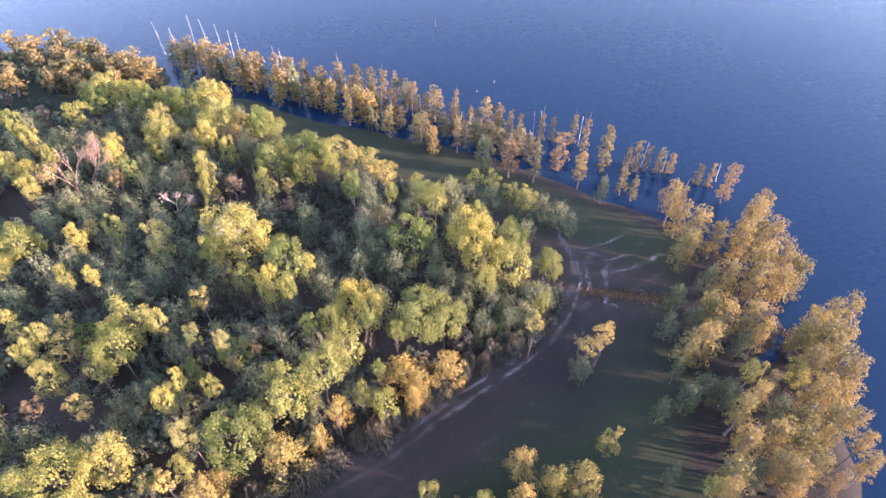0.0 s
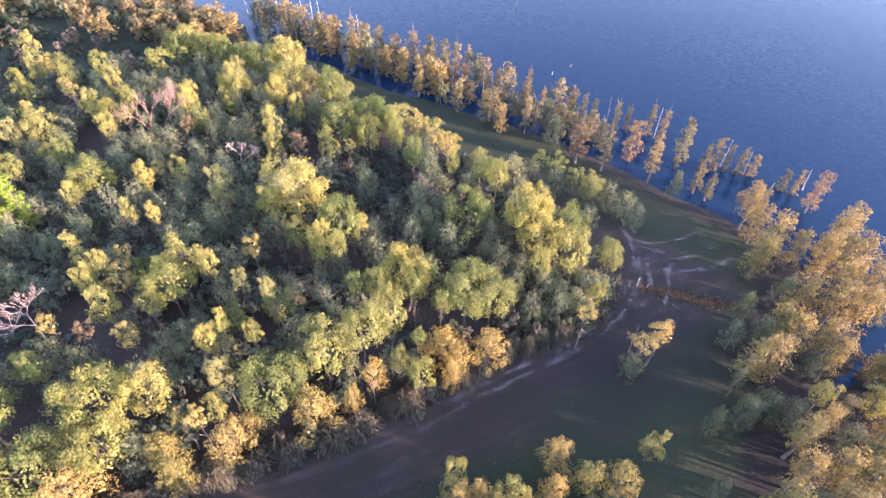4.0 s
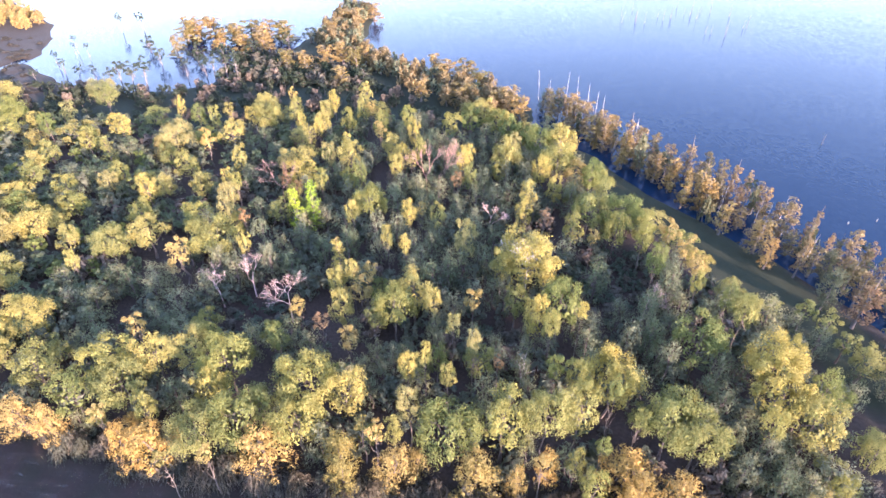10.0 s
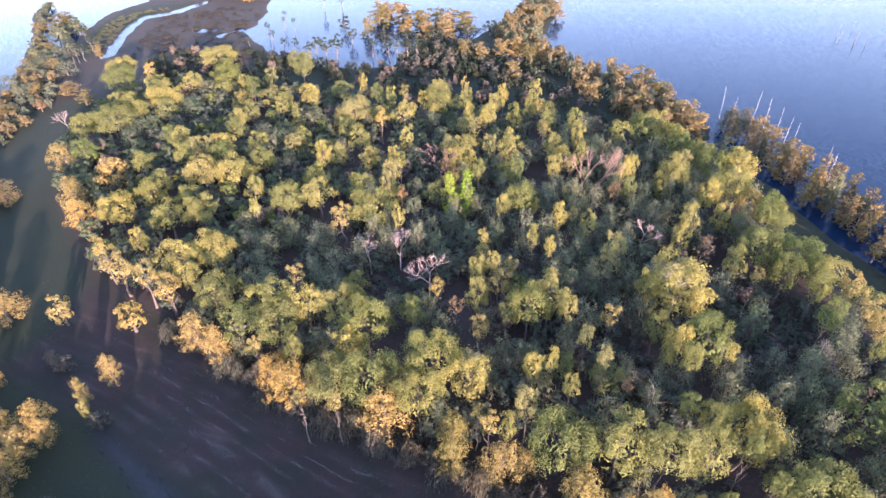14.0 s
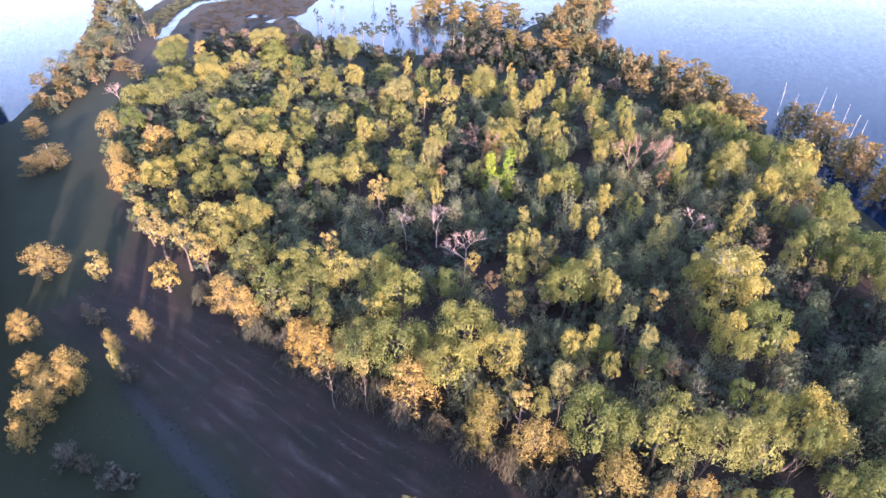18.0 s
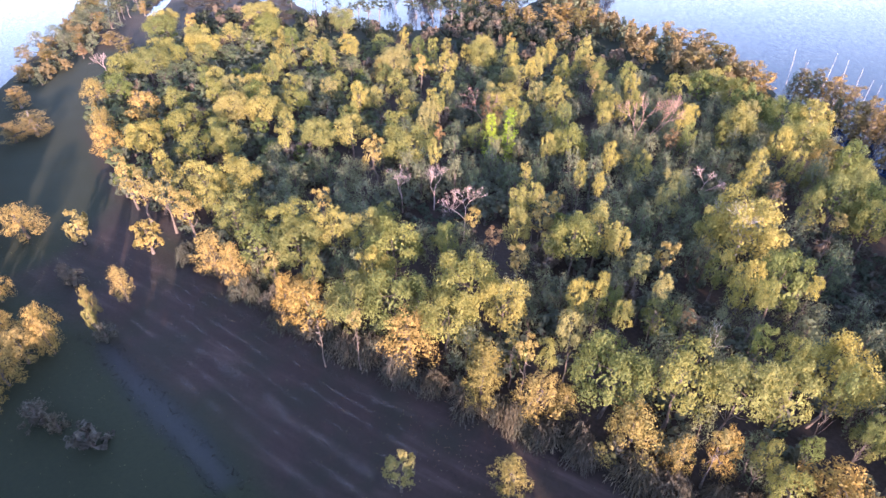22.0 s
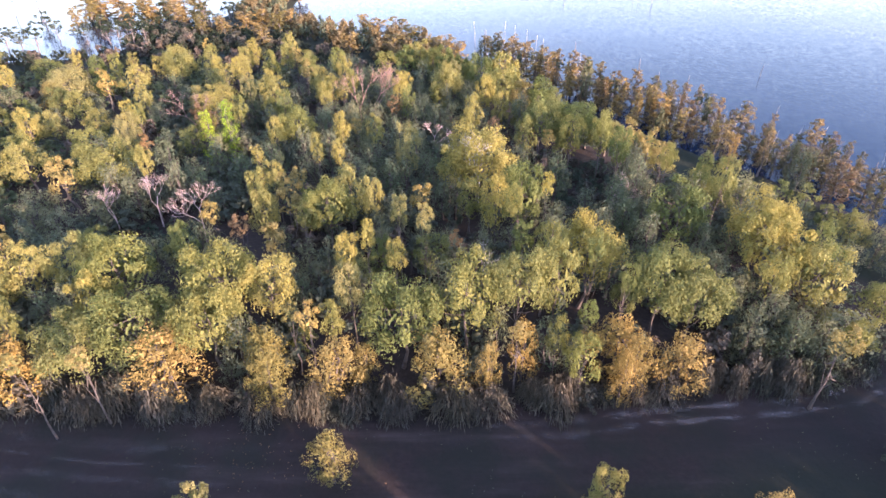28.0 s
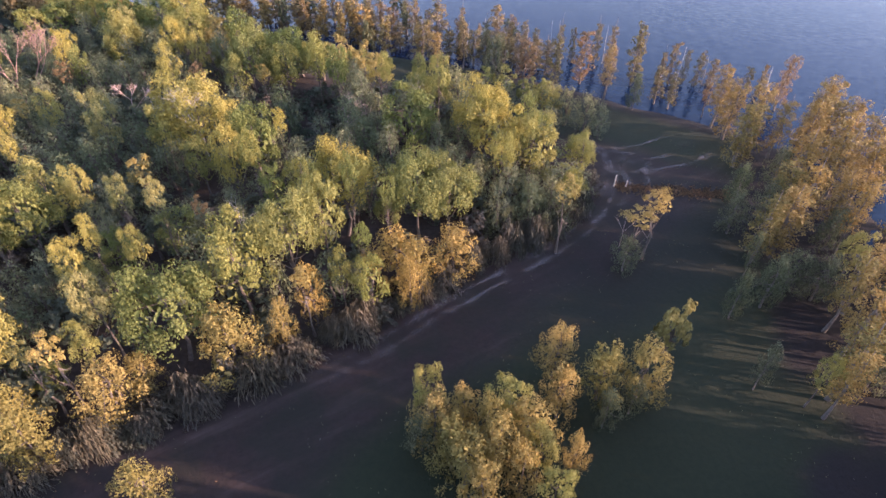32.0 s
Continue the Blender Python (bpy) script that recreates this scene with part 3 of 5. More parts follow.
# how deep a crown hangs, in crown radii, and how high it begins in the plain shape
DEPTH = {"broad": (2.0, 0.25), "oak": (4.0, 0.22), "oak_far": (3.0, 0.22), "feather": (5.0, 0.14), "feather_far": (4.0, 0.14), "crest": (1.35, 0.12), "flat": (1.7, 0.12), "dome": (2.6, 0.12), "plume": (4.2, 0.1), "dome_far": (2.6, 0.12),
         "bald": (3.9, 0.1), "bald_far": (4.0, 0.14)}
KINDS = {  # shape, leaves, bark, thing name, label, category
    "yellow": ("oak", "yellow", BARK, "hardwood_tree", "broad hardwood tree with yellow-green autumn leaves", "tree"),
    "green": ("oak", "green", BARK, "hardwood_tree", "broad hardwood tree still in full green leaf", "tree"),
    "pale": ("oak", "pale", BARK, "hardwood_tree", "round hardwood tree with pale grey-green leaves", "tree"),
    "edge": ("dome", "green", BARK, "small_tree", "small round tree in green leaf at the wood's edge", "tree"),
    "giant": ("giant", "yellow", BARK_PALE, "hardwood_tree", "great pale yellow-green tree with bare limbs showing in its crown", "tree"),
    "dark": ("plume", "dark", BARK, "understory_tree", "low grey-green understory tree beside taller crowns", "tree"),
    "dim": ("plume", "dark", BARK, "understory_tree", "soft grey-green tree standing in the shade of taller crowns", "tree"),
    "rustpoint": ("bald", "rust", BARK_PALE, "cypress_tree", "slender bald cypress with rust-red needles on the point", "tree"),
    "crest": ("crest", "fall", BARK, "small_tree", "small golden tree with a wide crown beside the track", "tree"),
    "amber": ("dome", "amber", BARK, "hardwood_tree", "young hardwood tree with amber-yellow leaves", "tree"),
    "sage": ("feather", "sage", BARK_PALE, "cypress_tree", "soft grey-green cypress in the shade of taller trees", "tree"),
    "fall": ("feather", "fall", BARK, "willow_tree", "feathery willow tree turned golden orange at the wood's edge", "tree"),
    "gold": ("bald", "gold", BARK_PALE, "cypress_tree", "bald cypress with golden-brown autumn needles", "tree"),
    "cypress": ("cypress", "bronze", BARK_PALE, "cypress_tree", "slender bald cypress with golden needles standing in the lake", "tree"),
    "rustcypress": ("cypress", "rust", BARK_PALE, "cypress_tree", "slender bald cypress with rust-red needles standing in the lake", "tree"),
    "darkcypress": ("flat", "deep", BARK_PALE, "cypress_tree", "dark green cypress standing in the marsh water", "tree"),
    "rust": ("dome", "rust", BARK, "small_tree", "small tree with tan and rust-brown autumn leaves", "tree"),
    "golden": ("shrub", "amber", BARK, "small_tree", "compact small tree with golden sunlit leaves in the meadow", "tree"),
    "olive": ("oak", "yellow", BARK, "small_tree", "small yellow-green tree among dim grey-green cypresses", "tree"),
    "lime": ("slim", "lime", BARK, "vine_covered_tree", "tree trunk overgrown with bright lime-green vines", "tree"),
    "slim": ("slim", "yellow", BARK, "young_tree", "slim pointed young tree with yellow-green leaves", "tree"),
    "tangle": ("brush", "wisp", BARK, "bush", "tangled grey-brown bush with withered leaves", "bush"),
    "grey": ("weep", "wisp", BARK, "bush", "grey-green drooping brush with withered twigs at the wood's foot", "bush"),
}
pick = random.Random(7)
meshes, planted = {}, []


def shape_of(kind, x, y, r):
    shape = KINDS[kind][0]
    if shape == "oak" and r > 4.9:
        return "broad"
    return shape + "_far" if shape + "_far" in SHAPES and (x < -225 or y > 125 or (y < 15 and x > -62 and math.hypot(x, y + 4) > 24)) else shape


def tree_meshes(kind, shape, k):
    key = (kind, shape, k)
    if key not in meshes:
        lv, lf, tv, tf = SHAPES[shape][k]
        bark = KINDS[kind][2]
        limbs = [mesh_of("limb", tv[56 + 16 * j: 72 + 16 * j], [tuple(i - 56 - 16 * j for i in f) for f in tf[32 + 10 * j: 42 + 10 * j]], bark)
                 for j in range((len(tv) - 56) // 16)]
        meshes[key] = (mesh_of("crown", lv, lf, LEAF[KINDS[kind][1]]), mesh_of("trunk", tv, tf, bark), mesh_of("trunk", tv[:56], tf[:32], bark), limbs)
    return meshes[key]


def plant(kind, x, y, h, r, group=""):
    shape = shape_of(kind, x, y, r)
    h0, r0 = BASE[shape]
    crown, whole, stem, limbs = tree_meshes(kind, shape, pick.randrange(len(SHAPES[shape])))
    tree = tagged(new(KINDS[kind][3]), KINDS[kind][4], KINDS[kind][5], group or "trees of the wood")
    z = float(ground_height(x, y)) - 0.05
    h, r = h * pick.uniform(0.93, 1.07), r * pick.uniform(0.94, 1.05)
    tree.matrix_basis = pose(x, y, z, 0, 0, pick.uniform(0, 360)) @ Matrix.Diagonal((r / r0, r / r0, (h - z) / h0, 1))
    if -62 < x < 62 and 15 < y < 82 and shape in ("oak", "feather", "bald"):
        trunk = part("trunk", stem, None, tree)
        for m in limbs:
            part("limb", m, None, trunk)
    else:
        part("trunk", whole, None, tree)
    head = part("crown", crown, None, tree)
    if shape in DEPTH:        # a compact crown at the top of the stem
        a = min(1.0, DEPTH[shape][0] * r / ((1 - DEPTH[shape][1]) * h))
        head.matrix_basis = Matrix.Translation((0, 0, h0 * (1 - a))) @ Matrix.Diagonal((1, 1, a, 1))
    planted.append((x, y, r, h))
    return tree


# ---- trees set one by one ----
# broad crowns in the west of the wood
plant("yellow", -203.4, 26.4, 12.0, 7.2)
plant("yellow", -216.5, 51.8, 12.0, 7.3)
plant("yellow", -212.4, 37.5, 12.0, 4.7)
plant("green", -233.8, 17.2, 11.5, 7.0)
plant("green", -194.1, 7.4, 11.5, 8.2)
plant("yellow", -194.7, -0.3, 12.0, 4.5)
plant("pale", -142.4, 20.4, 12.5, 5.9)
plant("yellow", -138.6, 27.7, 12.0, 6.0)
plant("yellow", -125.3, 28.2, 12.0, 2.7)
plant("amber", -180.7, 57.4, 11.5, 6.6)
plant("fall", -185.9, 47.2, 10.0, 3.6)
plant("fall", -158.8, 1.2, 10.0, 5.0)
plant("yellow", -137.1, -1.8, 12.0, 5.6)
plant("green", -126.4, 7.5, 11.5, 4.7)
plant("yellow", -124.5, 14.6, 12.0, 5.1)
plant("green", -140.2, 6.8, 11.5, 4.2)
plant("green", -117.0, 33.3, 11.5, 5.2)
plant("yellow", -113.4, 40.3, 12.0, 4.7)
plant("yellow", -108.9, 50.3, 12.0, 3.8)
plant("pale", -152.6, 72.2, 12.5, 6.7)
plant("yellow", -134.8, 64.3, 12.0, 4.1)
plant("yellow", -130.8, 50.6, 12.0, 2.8)
plant("fall", -155.7, -9.3, 10.0, 4.6)
plant("fall", -178.9, -8.7, 10.0, 4.4)
plant("green", -174.5, -3.0, 11.5, 4.2)
plant("slim", -161.8, 56.3, 11.0, 2.9)
plant("yellow", -173.3, 66.6, 12.0, 3.7)
plant("green", -150.7, 39.6, 11.5, 3.5)
plant("green", -201.8, 76.8, 11.5, 4.7)
plant("fall", -152.3, 67.3, 10.0, 3.0)
plant("fall", -141.8, -9.5, 10.0, 3.9)
plant("amber", -229.2, 27.6, 11.5, 3.1)
plant("green", -194.7, 54.0, 11.5, 3.0)

# the wood, tree by tree
plant("dim", -236.4, 20.0, 7.9, 6.7)
plant("dim", -162.4, 44.5, 7.9, 4.5)
plant("dim", -147.2, 41.1, 7.9, 3.1)
plant("dim", -175.6, 19.4, 7.9, 4.2)
plant("dim", -207.3, 41.8, 7.9, 4.9)
plant("dim", -196.5, 32.7, 7.9, 5.7)
plant("dim", -187.9, 14.3, 7.9, 5.4)
plant("dim", -182.1, 9.8, 7.9, 4.3)
plant("dim", -88.4, 27.0, 8.6, 2.6)
plant("dim", -113.9, 22.4, 8.3, 3.0)
plant("dim", -107.4, 20.1, 8.4, 3.2)
plant("dim", -107.3, 29.6, 8.4, 3.9)
plant("dim", -101.2, 34.0, 8.4, 3.8)
plant("dim", -103.2, 22.5, 8.4, 3.7)
plant("dim", -104.9, 13.1, 8.4, 2.3)
plant("dim", -97.7, 19.3, 8.5, 3.0)
plant("dim", -88.8, 31.7, 8.6, 3.5)
plant("rust", -99.0, 56.0, 10.3, 1.7)
plant("rust", -59.0, 42.5, 11.4, 1.9)
plant("dim", -51.4, 70.8, 9.7, 2.8)
plant("dim", -62.4, 81.1, 9.3, 2.5)
plant("pale", -210.4, 79.4, 11.5, 5.8)
plant("pale", -112.0, 61.1, 12.6, 2.5)
plant("pale", -106.3, 56.6, 12.7, 2.4)
plant("slim", -116.6, 92.9, 12.5, 2.3)
plant("pale", -105.4, 89.7, 12.7, 2.5)
plant("rust", -106.6, 74.8, 10.1, 2.1)
plant("rust", -101.4, 74.4, 10.2, 1.8)
plant("dim", -125.7, 87.1, 8.1, 2.9)
plant("dim", -136.0, 91.1, 8.0, 4.0)
plant("dim", -160.2, 60.9, 7.9, 5.0)
plant("dim", -154.0, 48.6, 7.9, 4.8)
plant("dim", -135.6, 58.7, 8.0, 3.6)
plant("dim", -120.2, 74.3, 8.2, 3.5)
plant("dim", -73.3, 117.0, 8.9, 2.5)
plant("pale", -66.5, 123.1, 13.9, 2.1)
plant("rust", -69.6, 100.1, 11.0, 2.1)
plant("dim", -63.9, 103.9, 9.2, 2.8)
plant("dim", -59.2, 103.2, 9.2, 3.4)
plant("dim", -73.3, 97.0, 8.9, 3.5)
plant("dim", -80.1, 96.1, 8.7, 2.9)
plant("dim", -65.4, 93.8, 9.2, 3.0)
plant("dim", -58.0, 90.5, 9.5, 2.5)
plant("pale", -52.2, 78.4, 14.7, 3.0)
plant("dim", -53.8, 74.3, 9.6, 2.9)
plant("pale", -37.0, 52.6, 15.8, 1.6)
plant("pale", -31.5, 50.7, 16.5, 1.4)
plant("dim", -38.5, 72.7, 10.3, 2.4)
plant("dim", -25.2, 86.2, 11.3, 3.4)
plant("dim", -28.7, 65.5, 11.1, 2.2)
plant("rust", -42.5, 96.4, 11.2, 1.9)
plant("dim", -46.3, 77.8, 10.0, 2.5)
plant("dim", -43.0, 55.8, 10.1, 2.2)
plant("dim", -44.6, 45.5, 10.0, 1.8)
plant("dim", -68.6, 18.7, 9.1, 2.7)
plant("pale", -33.9, 37.0, 14.6, 2.7)
plant("rust", -26.6, 50.2, 13.6, 1.2)
plant("dim", -17.0, 43.4, 11.4, 1.8)
plant("dim", -11.4, 90.5, 11.4, 2.6)
plant("dim", -13.1, 82.0, 11.4, 3.0)
plant("dim", -5.6, 72.2, 11.4, 2.8)
plant("dim", 2.0, 74.8, 11.4, 2.3)
plant("dim", -10.4, 76.9, 11.4, 2.4)
plant("dim", 17.9, 62.1, 9.3, 2.7)
plant("dim", 14.6, 60.6, 9.8, 2.4)
plant("dim", 9.9, 58.9, 10.5, 2.1)
plant("dim", 11.9, 64.4, 10.2, 2.2)
plant("yellow", -245.8, 20.5, 12.0, 6.3)
plant("yellow", -234.6, 55.1, 12.0, 8.6)
plant("yellow", -112.6, 24.3, 12.5, 1.6)
plant("amber", -116.6, -7.8, 12.5, 2.4)
plant("amber", -110.4, -6.2, 12.5, 3.6)
plant("yellow", -118.4, -0.5, 12.4, 2.3)
plant("amber", -103.8, 1.6, 12.5, 3.4)
plant("amber", -103.2, -2.6, 12.5, 2.8)
plant("amber", -97.8, 0.1, 12.5, 3.3)
plant("yellow", -105.3, 5.0, 12.7, 4.3)
plant("yellow", -99.4, 5.3, 12.0, 2.6)
plant("fall", -85.5, 1.2, 9.5, 3.8)
plant("fall", -79.7, 3.6, 9.5, 2.7)
plant("yellow", -76.4, 20.4, 13.4, 4.1)
plant("amber", -84.0, 21.8, 12.5, 2.2)
plant("green", -68.4, 13.7, 11.1, 2.1)
plant("amber", -98.5, 39.2, 12.5, 3.2)
plant("yellow", -89.2, 49.1, 13.0, 1.8)
plant("yellow", -78.8, 71.1, 13.3, 1.9)
plant("yellow", -68.1, 78.9, 13.8, 2.3)
plant("amber", -67.1, 82.1, 12.5, 1.8)
plant("yellow", -62.0, 81.8, 14.1, 2.1)
plant("yellow", -65.1, 67.7, 13.9, 1.8)
plant("yellow", -60.2, 67.8, 14.2, 1.7)
plant("yellow", -63.9, 51.3, 14.0, 2.2)
plant("yellow", -62.7, 54.5, 14.1, 1.7)
plant("amber", -61.3, 58.1, 12.5, 1.8)
plant("yellow", -59.5, 47.9, 14.2, 2.7)
plant("amber", -60.1, 53.7, 12.5, 3.2)
plant("amber", -64.8, 42.4, 12.5, 1.9)
plant("amber", -52.3, 42.7, 12.5, 2.7)
plant("amber", -51.0, 47.9, 12.5, 2.1)
plant("yellow", -44.5, 56.9, 15.2, 2.0)
plant("green", -61.4, 34.9, 14.1, 2.1)
plant("yellow", -171.3, 86.2, 12.0, 2.0)
plant("yellow", -153.4, 87.0, 12.0, 2.3)
plant("amber", -155.6, 93.3, 12.0, 2.5)
plant("yellow", -124.3, 74.3, 12.3, 2.8)
plant("amber", -140.5, 75.1, 12.0, 2.9)
plant("yellow", -117.0, 65.0, 12.5, 2.0)
plant("yellow", -112.9, 64.6, 12.5, 1.6)
plant("amber", -147.6, 113.2, 12.0, 2.0)
plant("yellow", -138.6, 106.4, 12.0, 3.5)
plant("yellow", -126.9, 98.7, 12.3, 2.4)
plant("yellow", -124.9, 105.8, 12.3, 2.8)
plant("yellow", -129.0, 110.8, 12.2, 2.7)
plant("yellow", -133.9, 119.3, 12.1, 2.8)
plant("yellow", -119.7, 99.2, 12.4, 1.9)
plant("green", -118.1, 110.3, 12.4, 3.0)
plant("yellow", -120.5, 119.5, 12.4, 2.7)
plant("amber", -117.4, 119.5, 12.5, 2.1)
plant("yellow", -130.5, 131.4, 12.2, 3.2)
plant("yellow", -107.4, 98.5, 12.7, 1.8)
plant("amber", -103.0, 107.7, 12.5, 2.3)
plant("yellow", -89.7, 102.0, 13.0, 2.4)
plant("yellow", -86.0, 95.0, 13.1, 2.3)
plant("green", -90.6, 85.8, 13.0, 2.3)
plant("yellow", -97.5, 78.8, 12.8, 2.1)
plant("yellow", -105.0, 123.5, 12.7, 3.3)
plant("yellow", -95.9, 115.0, 12.9, 2.6)
plant("yellow", -88.1, 107.7, 13.0, 2.1)
plant("amber", -85.0, 100.4, 12.5, 2.6)
plant("green", -91.2, 127.5, 13.0, 4.2)
plant("green", -89.0, 134.7, 13.0, 4.3)
plant("yellow", -87.7, 140.7, 13.0, 4.4)
plant("green", -80.9, 137.0, 13.2, 4.1)
plant("green", -75.0, 133.7, 13.4, 3.7)
plant("yellow", -72.7, 106.9, 13.6, 2.3)
plant("yellow", -74.3, 111.9, 13.5, 2.0)
plant("green", -67.5, 102.5, 13.8, 2.4)
plant("green", -69.1, 131.8, 13.7, 3.6)
plant("yellow", -58.0, 134.6, 14.0, 4.8)
plant("yellow", -53.7, 115.2, 14.0, 3.2)
plant("amber", -47.0, 122.1, 12.5, 3.8)
plant("green", -42.6, 121.6, 14.0, 3.6)
plant("green", -36.8, 115.1, 14.0, 2.2)
plant("yellow", -50.3, 102.5, 14.0, 2.5)
plant("yellow", -47.7, 95.9, 14.0, 2.7)
plant("yellow", -47.1, 110.0, 14.0, 2.5)
plant("yellow", -27.6, 65.3, 16.9, 3.2)
plant("green", -23.6, 62.3, 17.2, 2.0)
plant("yellow", -20.1, 66.3, 17.2, 1.2)
plant("yellow", -27.7, 102.2, 14.0, 3.3)
plant("amber", -30.1, 94.5, 12.5, 1.7)
plant("yellow", -22.4, 105.7, 14.0, 3.0)
plant("yellow", -21.1, 100.4, 14.0, 2.6)
plant("green", -35.8, 97.5, 14.0, 2.6)
plant("amber", -40.3, 63.8, 12.5, 2.4)
plant("yellow", -36.4, 44.1, 15.9, 1.4)
plant("amber", -70.9, 8.4, 12.5, 1.5)
plant("fall", -68.5, 8.8, 9.5, 2.5)
plant("amber", -55.0, 9.5, 12.5, 1.2)
plant("amber", -51.8, 13.8, 12.5, 1.4)
plant("fall", -36.6, 24.8, 9.5, 2.6)
plant("amber", -34.8, 30.2, 12.5, 1.8)
plant("amber", -37.7, 30.4, 12.5, 1.3)
plant("yellow", -33.8, 33.1, 12.0, 1.7)
plant("yellow", -38.4, 42.0, 15.7, 1.8)
plant("yellow", -31.7, 43.8, 16.4, 1.7)
plant("green", -18.8, 54.2, 17.2, 1.9)
plant("green", -15.7, 55.7, 17.2, 2.1)
plant("green", -9.2, 54.9, 16.8, 1.5)
plant("fall", -16.0, 39.0, 9.5, 1.7)
plant("amber", -13.3, 41.0, 12.5, 1.5)
plant("green", -4.8, 53.9, 13.9, 1.4)
plant("amber", -17.6, 107.1, 12.5, 2.8)
plant("amber", -12.8, 102.9, 12.5, 2.7)
plant("green", -15.5, 90.6, 17.2, 2.4)
plant("amber", -9.0, 97.4, 12.5, 2.2)
plant("green", -6.9, 86.0, 17.2, 1.6)
plant("green", -1.5, 86.6, 17.2, 1.9)
plant("green", 1.9, 84.7, 17.2, 2.3)
plant("green", -2.5, 77.0, 17.2, 4.9)
plant("green", 16.3, 78.5, 14.4, 3.3)
plant("yellow", 11.0, 66.3, 13.9, 2.2)
plant("green", 24.5, 72.7, 10.2, 2.5)
plant("fall", -1.1, 48.0, 9.5, 2.2)
plant("yellow", -6.2, 43.3, 11.9, 2.5)
plant("fall", -1.9, 45.3, 9.5, 1.8)
plant("green", -7.7, 48.7, 11.7, 1.4)
plant("yellow", -9.9, 44.9, 10.1, 1.8)
plant("fall", -13.3, 43.2, 9.5, 1.9)
plant("green", 21.1, 63.4, 10.6, 2.0)
plant("amber", 18.2, 55.9, 12.5, 2.0)
plant("fall", -39.8, 27.2, 9.5, 3.5)
plant("fall", 3.6, 50.9, 9.5, 3.7)
plant("yellow", -110.3, 116.3, 12.6, 3.2)
plant("fall", -31.6, 30.3, 9.5, 3.7)
plant("yellow", -95.4, 103.5, 12.9, 3.4)
plant("yellow", -62.8, 21.7, 14.0, 3.5)
plant("yellow", -41.3, 75.8, 15.4, 3.5)
plant("green", -12.7, 51.4, 16.7, 3.7)
plant("fall", -3.8, 50.0, 9.5, 4.6)
plant("fall", -21.2, 36.3, 9.5, 4.7)
plant("yellow", -44.0, 33.5, 15.1, 4.0)
plant("fall", -49.4, 20.8, 9.5, 4.8)
plant("fall", -63.7, 10.5, 9.5, 4.8)
plant("yellow", -50.9, 59.1, 14.9, 4.3)
plant("yellow", -102.6, 94.7, 12.8, 4.5)
plant("green", -26.2, 71.4, 17.2, 4.5)
plant("yellow", -106.2, 79.5, 12.7, 4.6)
plant("yellow", -73.6, 25.1, 13.5, 4.6)
plant("yellow", -142.9, 84.8, 12.0, 4.6)
plant("green", -91.2, 7.4, 12.2, 4.7)
plant("green", -21.0, 42.9, 16.6, 4.7)
plant("green", -81.8, 15.0, 13.2, 4.7)
plant("green", -81.5, 8.3, 10.7, 4.8)
plant("yellow", 16.1, 71.3, 13.6, 4.8)
plant("yellow", 10.7, 72.8, 16.2, 4.8)
plant("green", -59.1, 16.1, 10.7, 5.0)
plant("green", -16.1, 47.1, 16.5, 5.0)
plant("green", -47.1, 26.2, 13.1, 5.0)
plant("yellow", -50.4, 52.7, 15.0, 5.0)
plant("green", 3.1, 58.5, 14.9, 5.1)
plant("yellow", -81.0, 79.0, 13.2, 5.1)
plant("green", -35.7, 105.7, 14.0, 5.1)
plant("yellow", -151.8, 105.1, 12.0, 5.3)
plant("yellow", 8.8, 78.8, 16.9, 5.3)
plant("yellow", -106.1, 11.6, 12.7, 5.4)
plant("yellow", -11.5, 60.3, 17.2, 5.5)
plant("yellow", -65.5, 117.2, 14.0, 5.5)
plant("green", -1.0, 58.2, 15.8, 5.5)
plant("green", -76.4, 14.2, 13.2, 5.5)
plant("green", -62.5, 131.5, 14.0, 5.5)
plant("yellow", -143.1, 99.4, 12.0, 5.7)
plant("green", -55.1, 21.6, 13.7, 5.8)
plant("yellow", -53.0, 123.1, 14.0, 6.0)
plant("green", -27.2, 37.8, 15.1, 6.0)
plant("green", -29.7, 109.9, 14.0, 6.1)
plant("yellow", -65.1, 26.8, 14.1, 6.1)
plant("green", -50.6, 31.3, 15.0, 6.2)
plant("yellow", -99.6, 47.9, 12.9, 7.2)


giant = plant("giant", -37.0, 78.6, 18.0, 7.4)
part("bare_top", mesh_of("bare_top", *dead_shape(33, 18.6, 0.16, 6), BLEACHED), None, giant, "pale bare upper branches")
plant("lime", -93.2, 66.6, 14.0, 2.0)
plant("lime", -90.4, 69.4, 15.5, 2.3)
plant("slim", -70.2, 58.1, 14.4, 1.9)
plant("dark", 20.0, 65.9, 8.0, 4.6)
plant("dark", 14.8, 61.2, 8.0, 3.4)
# marsh bank
plant("gold", -235.7, -20.6, 4.8, 4.4, "trees of the marsh bank")
plant("gold", -252.2, -19.0, 4.8, 3.4, "trees of the marsh bank")
plant("gold", -253.8, -9.6, 4.8, 3.8, "trees of the marsh bank")
plant("rust", -235.0, -9.8, 4.8, 2.6, "trees of the marsh bank")
plant("gold", -247.3, 0.3, 4.8, 4.9, "trees of the marsh bank")
plant("gold", -232.0, 4.1, 6.0, 3.5, "trees of the marsh bank")
plant("gold", -243.3, -27.1, 4.8, 3.3, "trees of the marsh bank")
plant("gold", -219.3, -28.4, 4.8, 2.6, "trees of the marsh bank")
plant("gold", -194.0, -28.8, 6.0, 3.4, "trees of the marsh bank")
plant("gold", -170.6, -25.3, 6.0, 5.0, "trees of the marsh bank")
plant("gold", -168.0, -30.1, 6.0, 3.4, "trees of the marsh bank")
